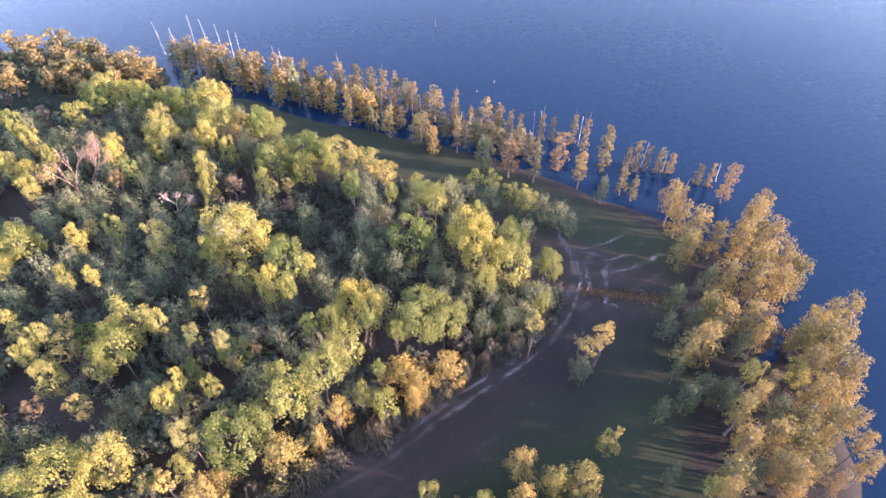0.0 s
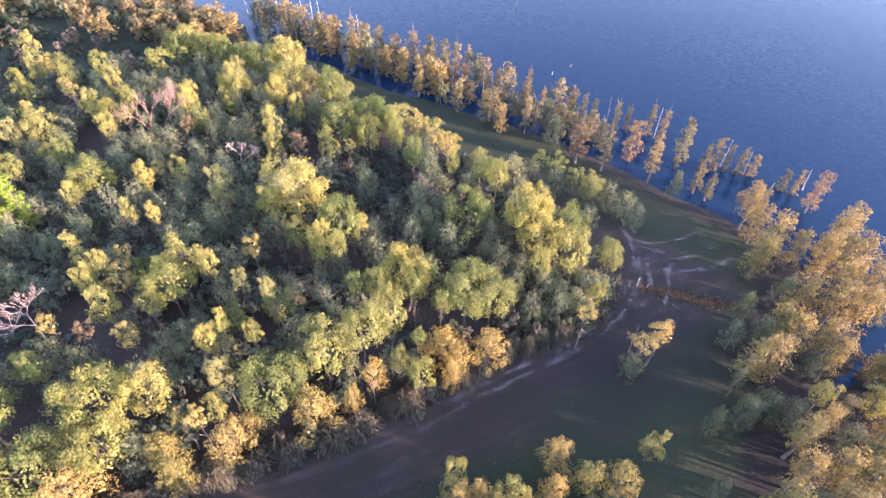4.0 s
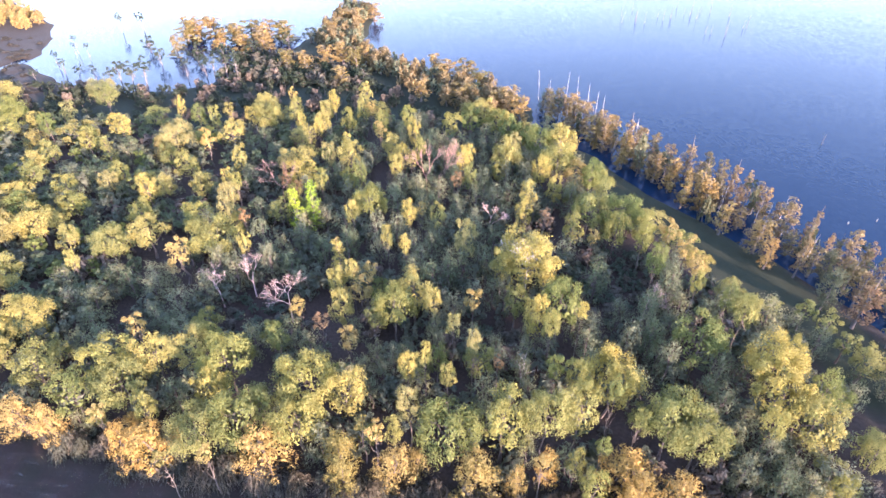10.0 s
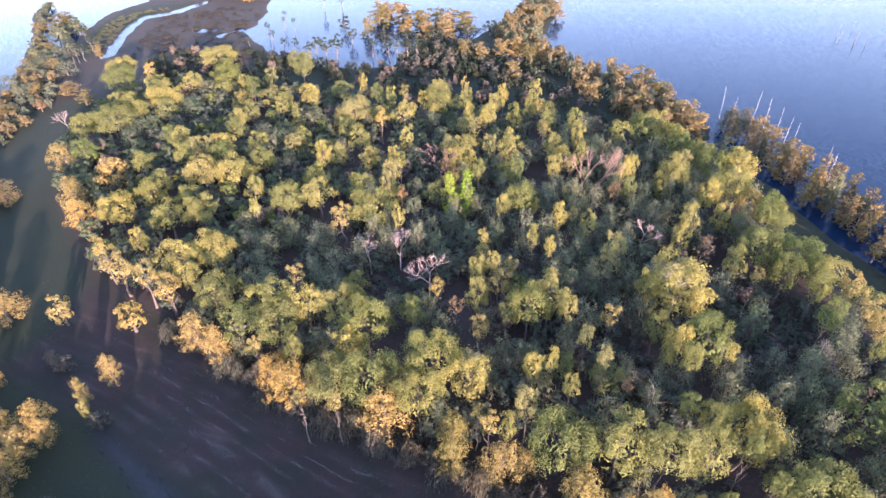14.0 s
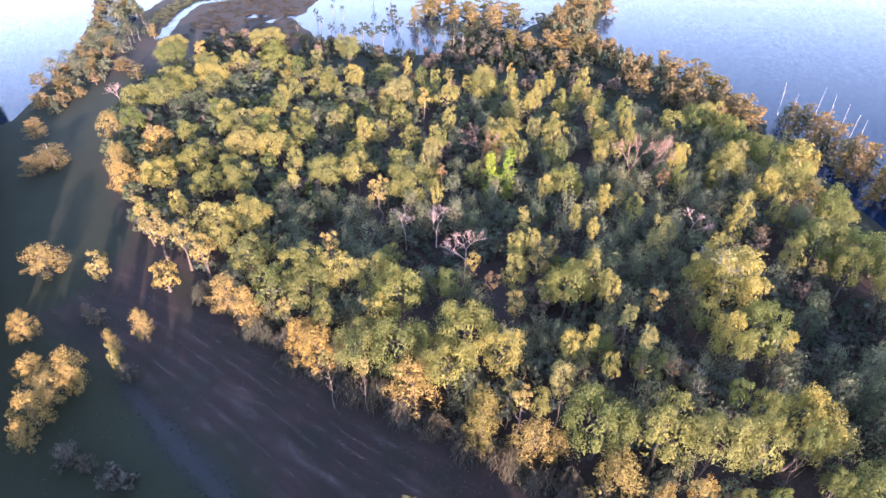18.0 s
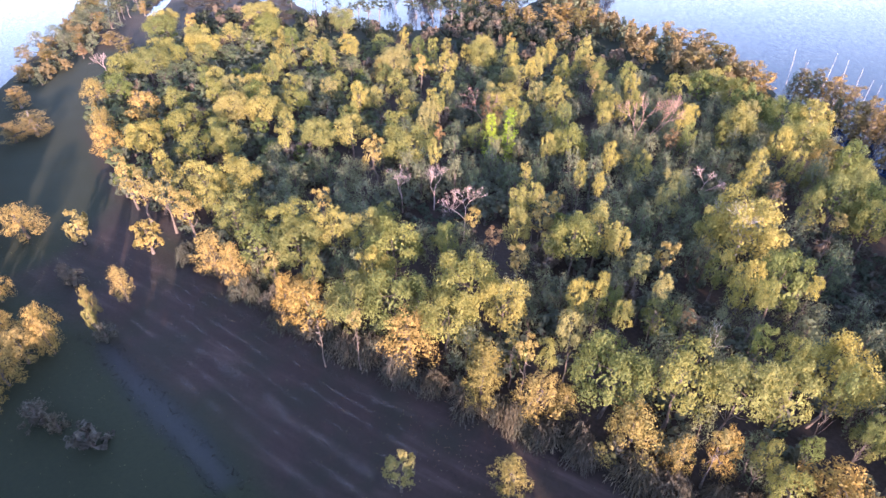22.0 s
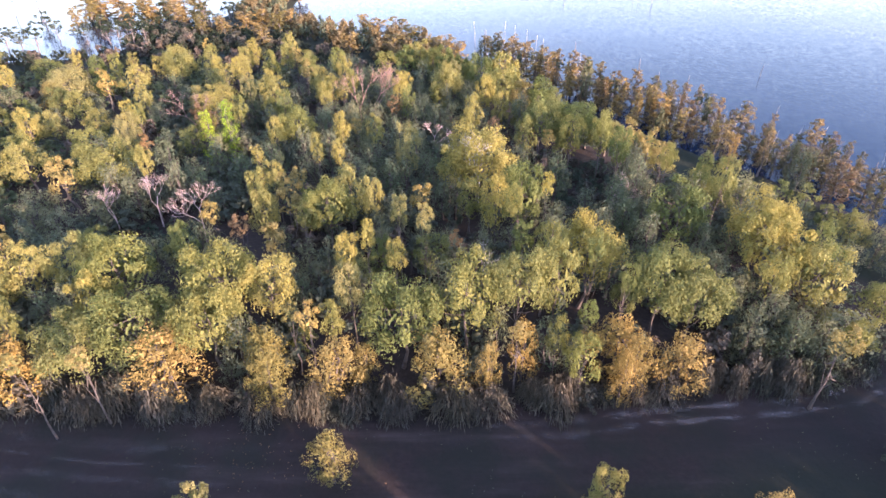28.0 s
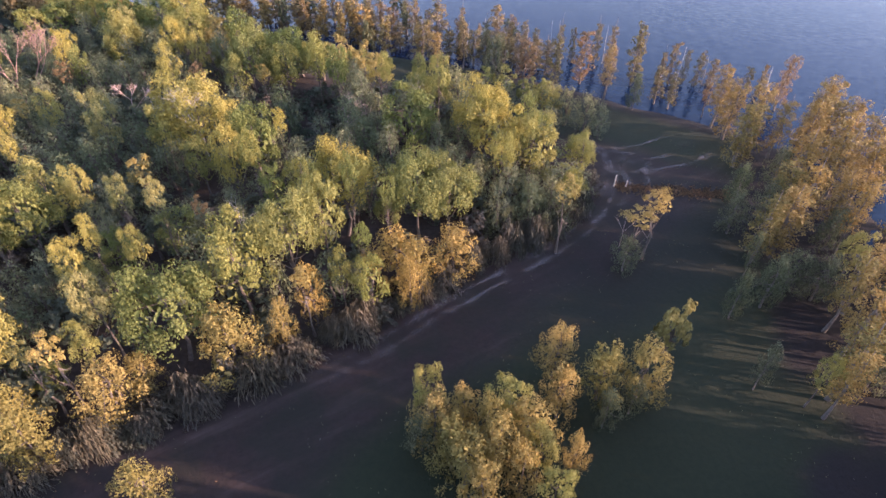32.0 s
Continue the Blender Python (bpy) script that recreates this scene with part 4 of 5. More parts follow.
plant("gold", -307.5, 1.3, 4.8, 4.1, "trees of the marsh bank")
plant("gold", -349.4, 10.5, 6.0, 8.8, "trees of the marsh bank")
plant("gold", -347.0, 1.3, 4.8, 5.1, "trees of the marsh bank")
plant("gold", -287.9, 18.0, 6.0, 2.8, "trees of the marsh bank")
plant("dim", -284.0, -2.4, 6.0, 7.2, "trees of the marsh bank")
plant("dim", -280.8, -9.0, 6.0, 5.4, "trees of the marsh bank")
plant("dim", -266.9, -16.8, 6.0, 5.1, "trees of the marsh bank")
plant("dim", -259.0, -22.8, 6.0, 4.4, "trees of the marsh bank")
plant("dim", -249.5, -14.1, 6.0, 3.7, "trees of the marsh bank")
plant("dim", -295.4, 3.1, 6.0, 5.0, "trees of the marsh bank")
# far shore of the marsh
plant("gold", -259.0, 144.1, 9.0, 6.9, "trees of the far shore")
plant("gold", -236.8, 147.0, 9.0, 6.0, "trees of the far shore")
plant("gold", -236.9, 156.9, 9.0, 5.5, "trees of the far shore")
plant("gold", -225.5, 162.4, 9.0, 4.8, "trees of the far shore")
plant("gold", -187.9, 144.6, 9.0, 4.4, "trees of the far shore")
plant("gold", -180.2, 147.6, 9.0, 5.1, "trees of the far shore")
plant("gold", -179.0, 158.2, 9.0, 5.2, "trees of the far shore")
plant("gold", -175.1, 164.2, 9.0, 5.7, "trees of the far shore")
plant("gold", -166.3, 163.1, 9.0, 4.5, "trees of the far shore")
plant("gold", -166.1, 169.2, 9.0, 3.6, "trees of the far shore")
plant("darkcypress", -209.9, 177.7, 8.0, 5.9, "trees of the far shore")
plant("gold", -209.3, 191.3, 9.0, 6.7, "trees of the far shore")
plant("gold", -213.3, 210.0, 9.0, 8.3, "trees of the far shore")
plant("gold", -212.2, 224.8, 9.0, 5.9, "trees of the far shore")
plant("darkcypress", -211.0, 165.0, 8.0, 4.6, "trees of the far shore")
plant("darkcypress", -259.6, 125.0, 8.0, 3.4, "trees of the far shore")
plant("darkcypress", -239.2, 117.9, 8.0, 2.9, "trees of the far shore")
plant("gold", -157.1, 145.2, 9.0, 4.2, "trees of the far shore")
plant("darkcypress", -152.4, 152.7, 8.0, 3.8, "trees of the far shore")
plant("darkcypress", -215.6, 148.9, 8.0, 4.5, "trees of the far shore")
plant("darkcypress", -218.7, 135.4, 8.0, 5.0, "trees of the far shore")
plant("gold", -244.5, 129.4, 9.0, 4.1, "trees of the far shore")
plant("darkcypress", -230.9, 130.7, 8.0, 4.5, "trees of the far shore")
# meadow
plant("golden", -108.6, -18.5, 7.5, 3.0, "trees of the meadow")
plant("golden", -98.5, -7.7, 7.5, 3.3, "trees of the meadow")
plant("fall", -116.8, -27.8, 8.0, 4.3, "trees of the meadow")
plant("fall", -84.7, -30.2, 7.0, 3.1, "trees of the meadow")
plant("fall", -82.7, -25.6, 7.0, 3.0, "trees of the meadow")
plant("fall", -79.1, -28.1, 7.0, 3.2, "trees of the meadow")
plant("fall", -75.8, -30.6, 7.0, 3.1, "trees of the meadow")
plant("fall", -79.2, -24.7, 7.0, 2.0, "trees of the meadow")
plant("fall", -86.9, -13.6, 7.0, 2.0, "trees of the meadow")
plant("fall", -84.1, -18.4, 7.0, 1.4, "trees of the meadow")
plant("golden", -79.8, -18.6, 7.5, 1.2, "trees of the meadow")
plant("fall", -97.5, -31.8, 7.0, 2.6, "trees of the meadow")
plant("fall", -71.5, -31.7, 7.0, 1.9, "trees of the meadow")
plant("tangle", -96.0, -21.0, 3.5, 2.3, "trees of the meadow")
plant("tangle", -78.3, -17.6, 3.5, 1.8, "trees of the meadow")
plant("tangle", -98.5, -22.1, 3.5, 1.5, "trees of the meadow")
plant("tangle", -63.2, -24.7, 3.5, 1.6, "trees of the meadow")
plant("tangle", -58.5, -21.2, 4.0, 2.6)
plant("tangle", -65.9, -26.8, 4.0, 2.4)
plant("pale", -31.8, 9.9, 8.0, 2.4)
plant("pale", -28.8, 4.5, 8.0, 1.4)
plant("fall", -24.6, 20.6, 7.5, 2.7)
plant("yellow", -22.6, 14.0, 7.0, 1.7)
# clump
plant("fall", 1.2, 26.8, 9.0, 3.0)
plant("fall", 4.1, 22.3, 9.0, 3.1)
plant("fall", 10.0, 25.6, 9.0, 3.0)
plant("fall", 7.0, 23.8, 9.0, 2.8)
plant("fall", 14.2, 34.6, 9.0, 2.6)
plant("fall", 18.5, 31.8, 9.0, 2.8)
plant("fall", 22.8, 31.8, 9.0, 3.0)
plant("fall", 13.6, 22.4, 9.0, 1.4)
plant("fall", 13.8, 29.6, 9.0, 2.5)
plant("fall", 3.9, 27.7, 9.0, 2.5)
plant("fall", 6.4, 26.2, 9.0, 2.4)
plant("fall", 2.7, 24.0, 9.0, 2.5)
plant("fall", 5.4, 19.9, 9.0, 2.4)
plant("fall", 8.9, 21.3, 9.0, 2.2)
plant("yellow", 0.4, 30.2, 9.0, 2.2)
plant("yellow", 8.5, 28.5, 9.0, 2.7)
plant("yellow", 11.5, 19.3, 9.0, 2.1)
plant("yellow", 10.8, 23.0, 9.0, 2.0)
plant("sage", -0.2, 26.1, 6.0, 2.0)
plant("sage", 18.4, 28.4, 6.0, 1.6)
plant("sage", 21.6, 30.0, 6.0, 1.5)
plant("golden", 27.8, 37.7, 8.6, 2.3, "trees of the meadow")
plant("crest", 27.4, 52.9, 10.8, 2.5, "trees of the meadow")
plant("crest", 29.9, 54.4, 10.8, 2.3, "trees of the meadow")
# shore
plant("cypress", -6.1, 144.5, 9.0, 2.2, "cypresses along the strip")
plant("cypress", -3.6, 142.9, 9.0, 1.4, "cypresses along the strip")
plant("cypress", 1.9, 136.7, 10.6, 3.1, "cypresses along the strip")
plant("cypress", 8.2, 139.6, 8.1, 1.2, "cypresses along the strip")
plant("cypress", 12.2, 136.3, 4.7, 1.0, "cypresses along the strip")
plant("cypress", 15.8, 128.7, 12.4, 2.5, "cypresses along the strip")
plant("cypress", 13.5, 129.3, 7.9, 1.4, "cypresses along the strip")
plant("gold", -1.6, 124.7, 9.5, 3.3, "cypresses along the strip")
plant("gold", 1.7, 119.7, 8.9, 2.1, "cypresses along the strip")
plant("cypress", 7.7, 120.6, 11.6, 1.5, "cypresses along the strip")
plant("sage", 14.2, 112.4, 10.3, 2.8, "cypresses along the strip")
plant("cypress", 22.3, 127.8, 8.7, 1.1, "cypresses along the strip")
plant("cypress", 25.4, 130.6, 6.2, 1.1, "cypresses along the strip")
plant("rustcypress", 20.1, 109.9, 11.9, 2.5, "cypresses along the strip")
plant("cypress", 26.1, 107.6, 12.6, 1.9, "cypresses along the strip")
plant("cypress", 30.6, 126.3, 8.7, 1.1, "cypresses along the strip")
plant("cypress", 33.7, 126.3, 7.4, 1.0, "cypresses along the strip")
plant("rustcypress", 33.0, 113.0, 12.1, 2.1, "cypresses along the strip")
plant("cypress", 38.8, 124.8, 8.7, 1.4, "cypresses along the strip")
plant("cypress", 41.6, 121.9, 9.7, 1.4, "cypresses along the strip")
plant("gold", 36.6, 105.2, 11.0, 1.9, "cypresses along the strip")
plant("cypress", 44.0, 111.9, 13.5, 2.0, "cypresses along the strip")
plant("cypress", 48.4, 122.8, 7.3, 1.1, "cypresses along the strip")
plant("sage", 41.0, 99.9, 7.6, 1.8, "cypresses along the strip")
plant("cypress", 50.4, 112.8, 6.4, 1.1, "cypresses along the strip")
plant("cypress", 52.6, 112.7, 8.9, 1.4, "cypresses along the strip")
plant("cypress", 55.5, 112.7, 7.2, 0.9, "cypresses along the strip")
plant("cypress", 58.1, 111.7, 7.9, 1.2, "cypresses along the strip")
plant("cypress", 61.2, 111.6, 6.2, 1.3, "cypresses along the strip")
plant("cypress", 46.5, 103.0, 8.0, 1.4, "cypresses along the strip")
plant("cypress", 48.7, 100.7, 7.0, 1.3, "cypresses along the strip")
plant("rust", 54.2, 97.1, 6.4, 1.4, "cypresses along the strip")
plant("gold", 57.1, 95.0, 8.1, 2.0, "cypresses along the strip")
plant("gold", 55.7, 81.8, 12.9, 3.2, "cypresses along the strip")
plant("cypress", 66.6, 106.9, 6.2, 1.1, "cypresses along the strip")
plant("cypress", 69.0, 105.8, 7.0, 1.1, "cypresses along the strip")
plant("gold", -10.3, 128.0, 10.1, 2.7, "cypresses along the strip")
plant("cypress", -9.5, 147.2, 9.4, 1.4, "cypresses along the strip")
plant("gold", -16.4, 137.0, 8.9, 3.0, "cypresses along the strip")
plant("gold", -18.8, 137.6, 11.1, 3.0, "cypresses along the strip")
plant("gold", -22.4, 140.7, 9.4, 2.4, "cypresses along the strip")
plant("gold", -27.3, 141.1, 9.6, 2.9, "cypresses along the strip")
plant("cypress", -32.7, 144.3, 9.3, 3.2, "cypresses along the strip")
plant("cypress", -31.4, 153.1, 9.1, 2.2, "cypresses along the strip")
plant("cypress", -26.2, 153.1, 9.7, 2.2, "cypresses along the strip")
plant("cypress", -21.2, 154.7, 8.8, 2.2, "cypresses along the strip")
plant("cypress", -16.7, 152.9, 8.6, 2.0, "cypresses along the strip")
plant("cypress", -13.0, 149.5, 9.1, 1.6, "cypresses along the strip")
plant("cypress", -36.8, 154.9, 10.0, 2.4, "cypresses along the strip")
plant("cypress", -40.8, 153.3, 11.7, 2.4, "cypresses along the strip")
plant("cypress", -44.3, 153.3, 13.1, 2.4, "cypresses along the strip")
plant("cypress", -49.8, 155.1, 13.0, 2.5, "cypresses along the strip")
plant("cypress", -55.8, 158.7, 12.0, 2.3, "cypresses along the strip")
plant("cypress", -61.7, 162.4, 11.1, 2.4, "cypresses along the strip")
plant("cypress", -68.2, 165.5, 11.1, 2.5, "cypresses along the strip")
plant("cypress", -74.8, 168.3, 11.0, 2.5, "cypresses along the strip")
plant("cypress", -80.5, 170.3, 9.1, 2.3, "cypresses along the strip")
plant("sage", -37.7, 145.0, 12.4, 2.3, "cypresses along the strip")
plant("gold", -43.2, 147.6, 10.2, 2.2, "cypresses along the strip")
plant("darkcypress", -47.0, 150.0, 9.9, 1.8, "cypresses along the strip")
plant("cypress", -52.0, 153.4, 10.0, 1.9, "cypresses along the strip")
plant("gold", -21.8, 135.0, 8.8, 2.2, "cypresses along the strip")
plant("sage", -15.2, 132.0, 7.4, 1.9, "cypresses along the strip")
# farshore
plant("gold", -52.8, 161.3, 9.0, 4.1)
plant("gold", -56.5, 155.7, 9.0, 4.0)
plant("gold", -66.2, 166.8, 9.0, 3.9)
plant("gold", -72.4, 170.3, 9.0, 3.6)
plant("gold", -76.8, 167.6, 9.0, 3.2)
plant("gold", -91.7, 163.8, 9.0, 5.2)
plant("gold", -83.7, 156.7, 9.0, 4.4)
plant("gold", -94.9, 159.3, 9.0, 4.8)
plant("gold", -108.1, 157.6, 9.0, 5.8)
plant("gold", -109.8, 173.0, 9.0, 5.8)
plant("gold", -120.4, 176.7, 9.0, 5.5)
plant("gold", -125.5, 172.5, 9.0, 5.4)
plant("gold", -133.6, 175.0, 9.0, 4.5)
plant("gold", -122.5, 151.5, 9.0, 4.1)
plant("gold", -43.0, 147.2, 9.0, 3.2)
plant("dark", -71.3, 153.4, 7.0, 3.3)
plant("dark", -82.7, 171.5, 7.0, 1.8)
# strip
plant("yellow", -15.9, 110.3, 9.0, 4.7)
plant("yellow", -23.3, 114.9, 9.0, 4.5)
plant("yellow", -10.1, 105.4, 9.0, 3.5)
plant("yellow", -2.0, 99.3, 9.0, 3.9)
plant("yellow", 1.9, 95.8, 9.0, 3.6)
plant("yellow", 22.0, 94.2, 9.0, 3.3)
plant("yellow", -42.6, 126.3, 9.0, 5.1)
plant("yellow", -60.1, 140.6, 9.0, 7.0)
plant("yellow", -94.7, 147.5, 9.0, 7.2)
plant("yellow", -84.9, 143.6, 9.0, 5.5)
plant("yellow", -71.8, 137.8, 9.0, 6.3)
plant("edge", 11.2, 102.4, 8.5, 2.2)
plant("edge", 15.0, 100.6, 8.5, 2.6)
plant("edge", 18.7, 97.6, 8.5, 2.4)
plant("edge", 21.8, 96.6, 8.5, 2.2)
plant("dark", 29.2, 90.4, 7.5, 2.9)
plant("dark", 26.1, 93.1, 7.5, 2.5)
plant("dark", 14.7, 96.4, 7.5, 2.7)
plant("dark", 31.3, 88.1, 7.5, 2.0)
plant("edge", 5.8, 98.9, 8.5, 2.1)
plant("dark", 9.7, 98.5, 7.5, 2.4)
plant("dark", 22.1, 93.3, 7.5, 2.4)
plant("edge", 1.9, 96.9, 8.5, 2.4)
plant("green", 24.0, 76.4, 7.0, 3.7)
plant("green", 21.0, 66.8, 7.0, 3.7)
plant("sage", 18.1, 61.4, 7.0, 3.5)
plant("dark", 12.6, 68.8, 6.5, 3.7)
plant("dark", 16.1, 71.7, 6.5, 3.8)
# clump
plant("sage", 26.6, 52.0, 6.2, 2.4, "trees of the meadow")
# marsh
plant("darkcypress", -269, 89, 8, 1.8, "trees of the lagoon")
plant("darkcypress", -256, 86, 8, 2.0, "trees of the lagoon")
plant("darkcypress", -268, 102, 8, 1.5, "trees of the lagoon")
plant("darkcypress", -245, 87, 7, 2.2, "trees of the lagoon")
plant("darkcypress", -242, 91, 7, 2.0, "trees of the lagoon")
plant("darkcypress", -227, 94, 10, 3.4, "trees of the lagoon")
plant("darkcypress", -224, 97, 10.5, 3.6, "trees of the lagoon")
plant("darkcypress", -221, 101, 10.5, 3.4, "trees of the lagoon")
plant("darkcypress", -211, 113, 9.5, 2.2, "trees of the lagoon")
plant("darkcypress", -209, 119, 10, 3.0, "trees of the lagoon")
plant("darkcypress", -205, 121, 10.5, 3.2, "trees of the lagoon")
plant("darkcypress", -201, 124, 10.5, 3.2, "trees of the lagoon")
plant("darkcypress", -203, 130, 10.5, 3.4, "trees of the lagoon")
plant("darkcypress", -198, 127, 9, 2.8, "trees of the lagoon")
plant("darkcypress", -260, 76, 6, 2.4, "trees of the lagoon")
plant("darkcypress", -231, 92, 7, 2.4, "trees of the lagoon")
plant("darkcypress", -284, 104, 8, 1.4, "trees of the lagoon")
plant("darkcypress", -279, 101, 7, 1.2, "trees of the lagoon")
plant("darkcypress", -301, 134, 9, 2.4, "trees of the lagoon")
plant("darkcypress", -292, 140, 9.5, 2.8, "trees of the lagoon")
plant("gold", -260.6, 151.2, 8.5, 7.0)
plant("gold", -261.2, 160.2, 8.5, 7.1)
plant("gold", -242.7, 159.2, 8.5, 6.8)
plant("gold", -240.7, 167.6, 8.5, 6.9)
plant("gold", -234.5, 173.7, 8.5, 6.9)
plant("gold", -224.0, 174.6, 8.5, 6.7)
plant("gold", -220.7, 158.3, 8.5, 5.9)
plant("gold", -221.5, 149.0, 8.5, 5.8)
plant("gold", -269.9, 153.4, 8.5, 6.6)
plant("gold", -355.8, 14.4, 7.0, 6.4)
plant("gold", -307.4, 1.3, 5.6, 4.0)
plant("gold", -279.9, 0.3, 5.6, 3.7)
plant("sage", -334.9, 16.7, 7.0, 5.6)
plant("sage", -323.8, 7.9, 7.0, 5.4)
plant("sage", -296.8, -4.1, 5.6, 3.8)
plant("dark", -279.3, -8.1, 4.8, 3.6)
plant("dark", -298.4, 9.0, 6.0, 5.0)
plant("dark", -261.4, -15.3, 4.8, 3.7)
plant("dark", -254.1, -10.4, 4.8, 4.0)
plant("dark", -269.0, -5.1, 4.8, 3.5)
plant("dark", -270.9, 3.2, 6.0, 5.1)
# point
plant("rustpoint", 69.9, 99.6, 10.5, 2.0, "trees of the point")
plant("gold", 59.7, 80.7, 11.5, 2.2, "trees of the point")
plant("gold", 69.1, 86.4, 11.5, 3.2, "trees of the point")
plant("gold", 73.3, 90.0, 11.5, 3.0, "trees of the point")
plant("gold", 68.6, 81.1, 11.5, 3.5, "trees of the point")
plant("gold", 63.9, 79.5, 11.5, 2.7, "trees of the point")
plant("gold", 71.8, 81.1, 11.5, 2.7, "trees of the point")
plant("gold", 70.5, 74.6, 11.5, 2.8, "trees of the point")
plant("gold", 70.8, 71.5, 11.5, 2.7, "trees of the point")
plant("gold", 65.7, 73.1, 11.5, 3.1, "trees of the point")
plant("gold", 71.6, 70.0, 11.5, 2.4, "trees of the point")
plant("gold", 62.1, 67.3, 11.5, 2.6, "trees of the point")
plant("gold", 66.4, 67.2, 11.5, 2.9, "trees of the point")
plant("sage", 55.7, 71.1, 8.0, 2.8, "trees of the point")
plant("gold", 57.5, 69.1, 11.5, 2.8, "trees of the point")
plant("gold", 52.4, 78.0, 11.5, 3.0, "trees of the point")
plant("gold", 54.0, 92.2, 11.5, 2.3, "trees of the point")
plant("gold", 54.3, 87.3, 11.5, 2.5, "trees of the point")
plant("sage", 47.6, 66.6, 8.0, 2.0, "trees of the point")
plant("sage", 44.1, 59.9, 8.0, 2.1, "trees of the point")
plant("sage", 49.0, 61.2, 8.0, 2.3, "trees of the point")
plant("gold", 51.5, 61.6, 11.5, 3.0, "trees of the point")
plant("gold", 52.9, 59.4, 11.5, 2.6, "trees of the point")
plant("gold", 48.0, 54.6, 11.5, 3.1, "trees of the point")
plant("gold", 44.7, 53.5, 11.5, 2.2, "trees of the point")
plant("gold", 57.7, 59.3, 11.5, 2.2, "trees of the point")
plant("gold", 57.8, 55.6, 11.5, 1.9, "trees of the point")
plant("sage", 56.2, 56.0, 8.0, 2.4, "trees of the point")
plant("gold", 68.2, 57.9, 11.5, 2.9, "trees of the point")
plant("gold", 71.8, 59.1, 11.5, 3.0, "trees of the point")
plant("gold", 75.7, 60.3, 11.5, 2.3, "trees of the point")
plant("gold", 65.6, 55.5, 11.5, 2.2, "trees of the point")
plant("gold", 68.3, 54.3, 11.5, 3.1, "trees of the point")
plant("gold", 71.2, 54.2, 11.5, 2.9, "trees of the point")
plant("gold", 68.1, 49.7, 11.5, 3.1, "trees of the point")
plant("gold", 64.1, 49.8, 11.5, 2.4, "trees of the point")
plant("gold", 69.5, 47.5, 11.5, 2.4, "trees of the point")
plant("olive", 61.6, 48.6, 9.0, 2.4, "trees of the point")
plant("gold", 62.6, 44.5, 11.5, 3.0, "trees of the point")
plant("gold", 65.6, 43.5, 11.5, 2.6, "trees of the point")
plant("olive", 54.0, 48.8, 9.0, 2.2, "trees of the point")
plant("rustpoint", 55.4, 46.1, 10.5, 1.6, "trees of the point")
plant("gold", 52.1, 43.7, 11.5, 2.0, "trees of the point")
plant("gold", 48.3, 40.9, 11.5, 2.1, "trees of the point")
plant("sage", 56.3, 42.9, 8.0, 2.3, "trees of the point")
plant("gold", 57.4, 39.8, 11.5, 2.5, "trees of the point")
plant("gold", 61.7, 39.7, 11.5, 2.5, "trees of the point")
plant("gold", 64.0, 38.7, 11.5, 1.8, "trees of the point")
plant("sage", 49.3, 46.1, 8.0, 2.5, "trees of the point")
plant("sage", 46.0, 47.2, 8.0, 2.8, "trees of the point")
plant("sage", 42.4, 45.1, 8.0, 2.2, "trees of the point")
plant("sage", 37.6, 43.2, 8.0, 1.6, "trees of the point")
plant("sage", 42.4, 50.5, 8.0, 1.2, "trees of the point")
plant("gold", 47.3, 36.3, 11.5, 2.3, "trees of the point")
plant("gold", 51.9, 37.2, 11.5, 2.4, "trees of the point")
plant("gold", 55.8, 36.2, 11.5, 2.7, "trees of the point")
plant("gold", 59.2, 36.6, 11.5, 1.8, "trees of the point")
plant("gold", 43.6, 31.4, 11.5, 2.5, "trees of the point")
plant("sage", 48.3, 32.6, 8.0, 2.1, "trees of the point")
plant("gold", 41.9, 29.1, 11.5, 1.8, "trees of the point")
plant("gold", 50.8, 32.9, 11.5, 2.1, "trees of the point")
plant("gold", 51.3, 31.3, 11.5, 2.1, "trees of the point")
plant("gold", 55.2, 32.0, 11.5, 1.7, "trees of the point")
plant("gold", 51.7, 29.7, 11.5, 1.9, "trees of the point")
plant("rustpoint", 56.8, 29.8, 10.5, 1.3, "trees of the point")
plant("gold", 63.7, 35.2, 11.5, 1.4, "trees of the point")
plant("gold", 62.6, 31.9, 11.5, 1.6, "trees of the point")
plant("olive", 40.6, 30.5, 9.0, 1.6, "trees of the point")
plant("sage", 36.1, 32.8, 8.0, 1.1, "trees of the point")
# marsh
plant("darkcypress", -328.3, 8.5, 8.0, 2.4)
plant("darkcypress", -310.4, 9.1, 8.0, 2.3)
plant("darkcypress", -297.1, 9.6, 8.0, 2.2)
plant("darkcypress", -284.2, 9.4, 8.0, 2.2)
plant("darkcypress", -315.6, 17.3, 8.0, 2.4)
plant("darkcypress", -299.2, 16.7, 8.0, 2.3)
plant("darkcypress", -286.3, 12.0, 8.0, 1.9)
plant("darkcypress", -274.8, 7.1, 8.0, 1.9)


# ---- the rest of the wood, between the trees set one by one ----
def crowded(x, y, r, k):
    return any((x - a) ** 2 + (y - b) ** 2 < (k * (r + c)) ** 2 for a, b, c, _ in planted)


GAPS = [(-19, 99, 5.0), (-26, 103, 4.5), (-29, 94, 4.0), (-23.6, 96.3, 5.0), (-24.5, 85, 6.5), (-19, 90, 5.0), (-35, 64.4, 5.0), (-78, 42, 7.0), (-70, 43, 4.0), (-11, 56, 3.5)]
grow = random.Random(21)


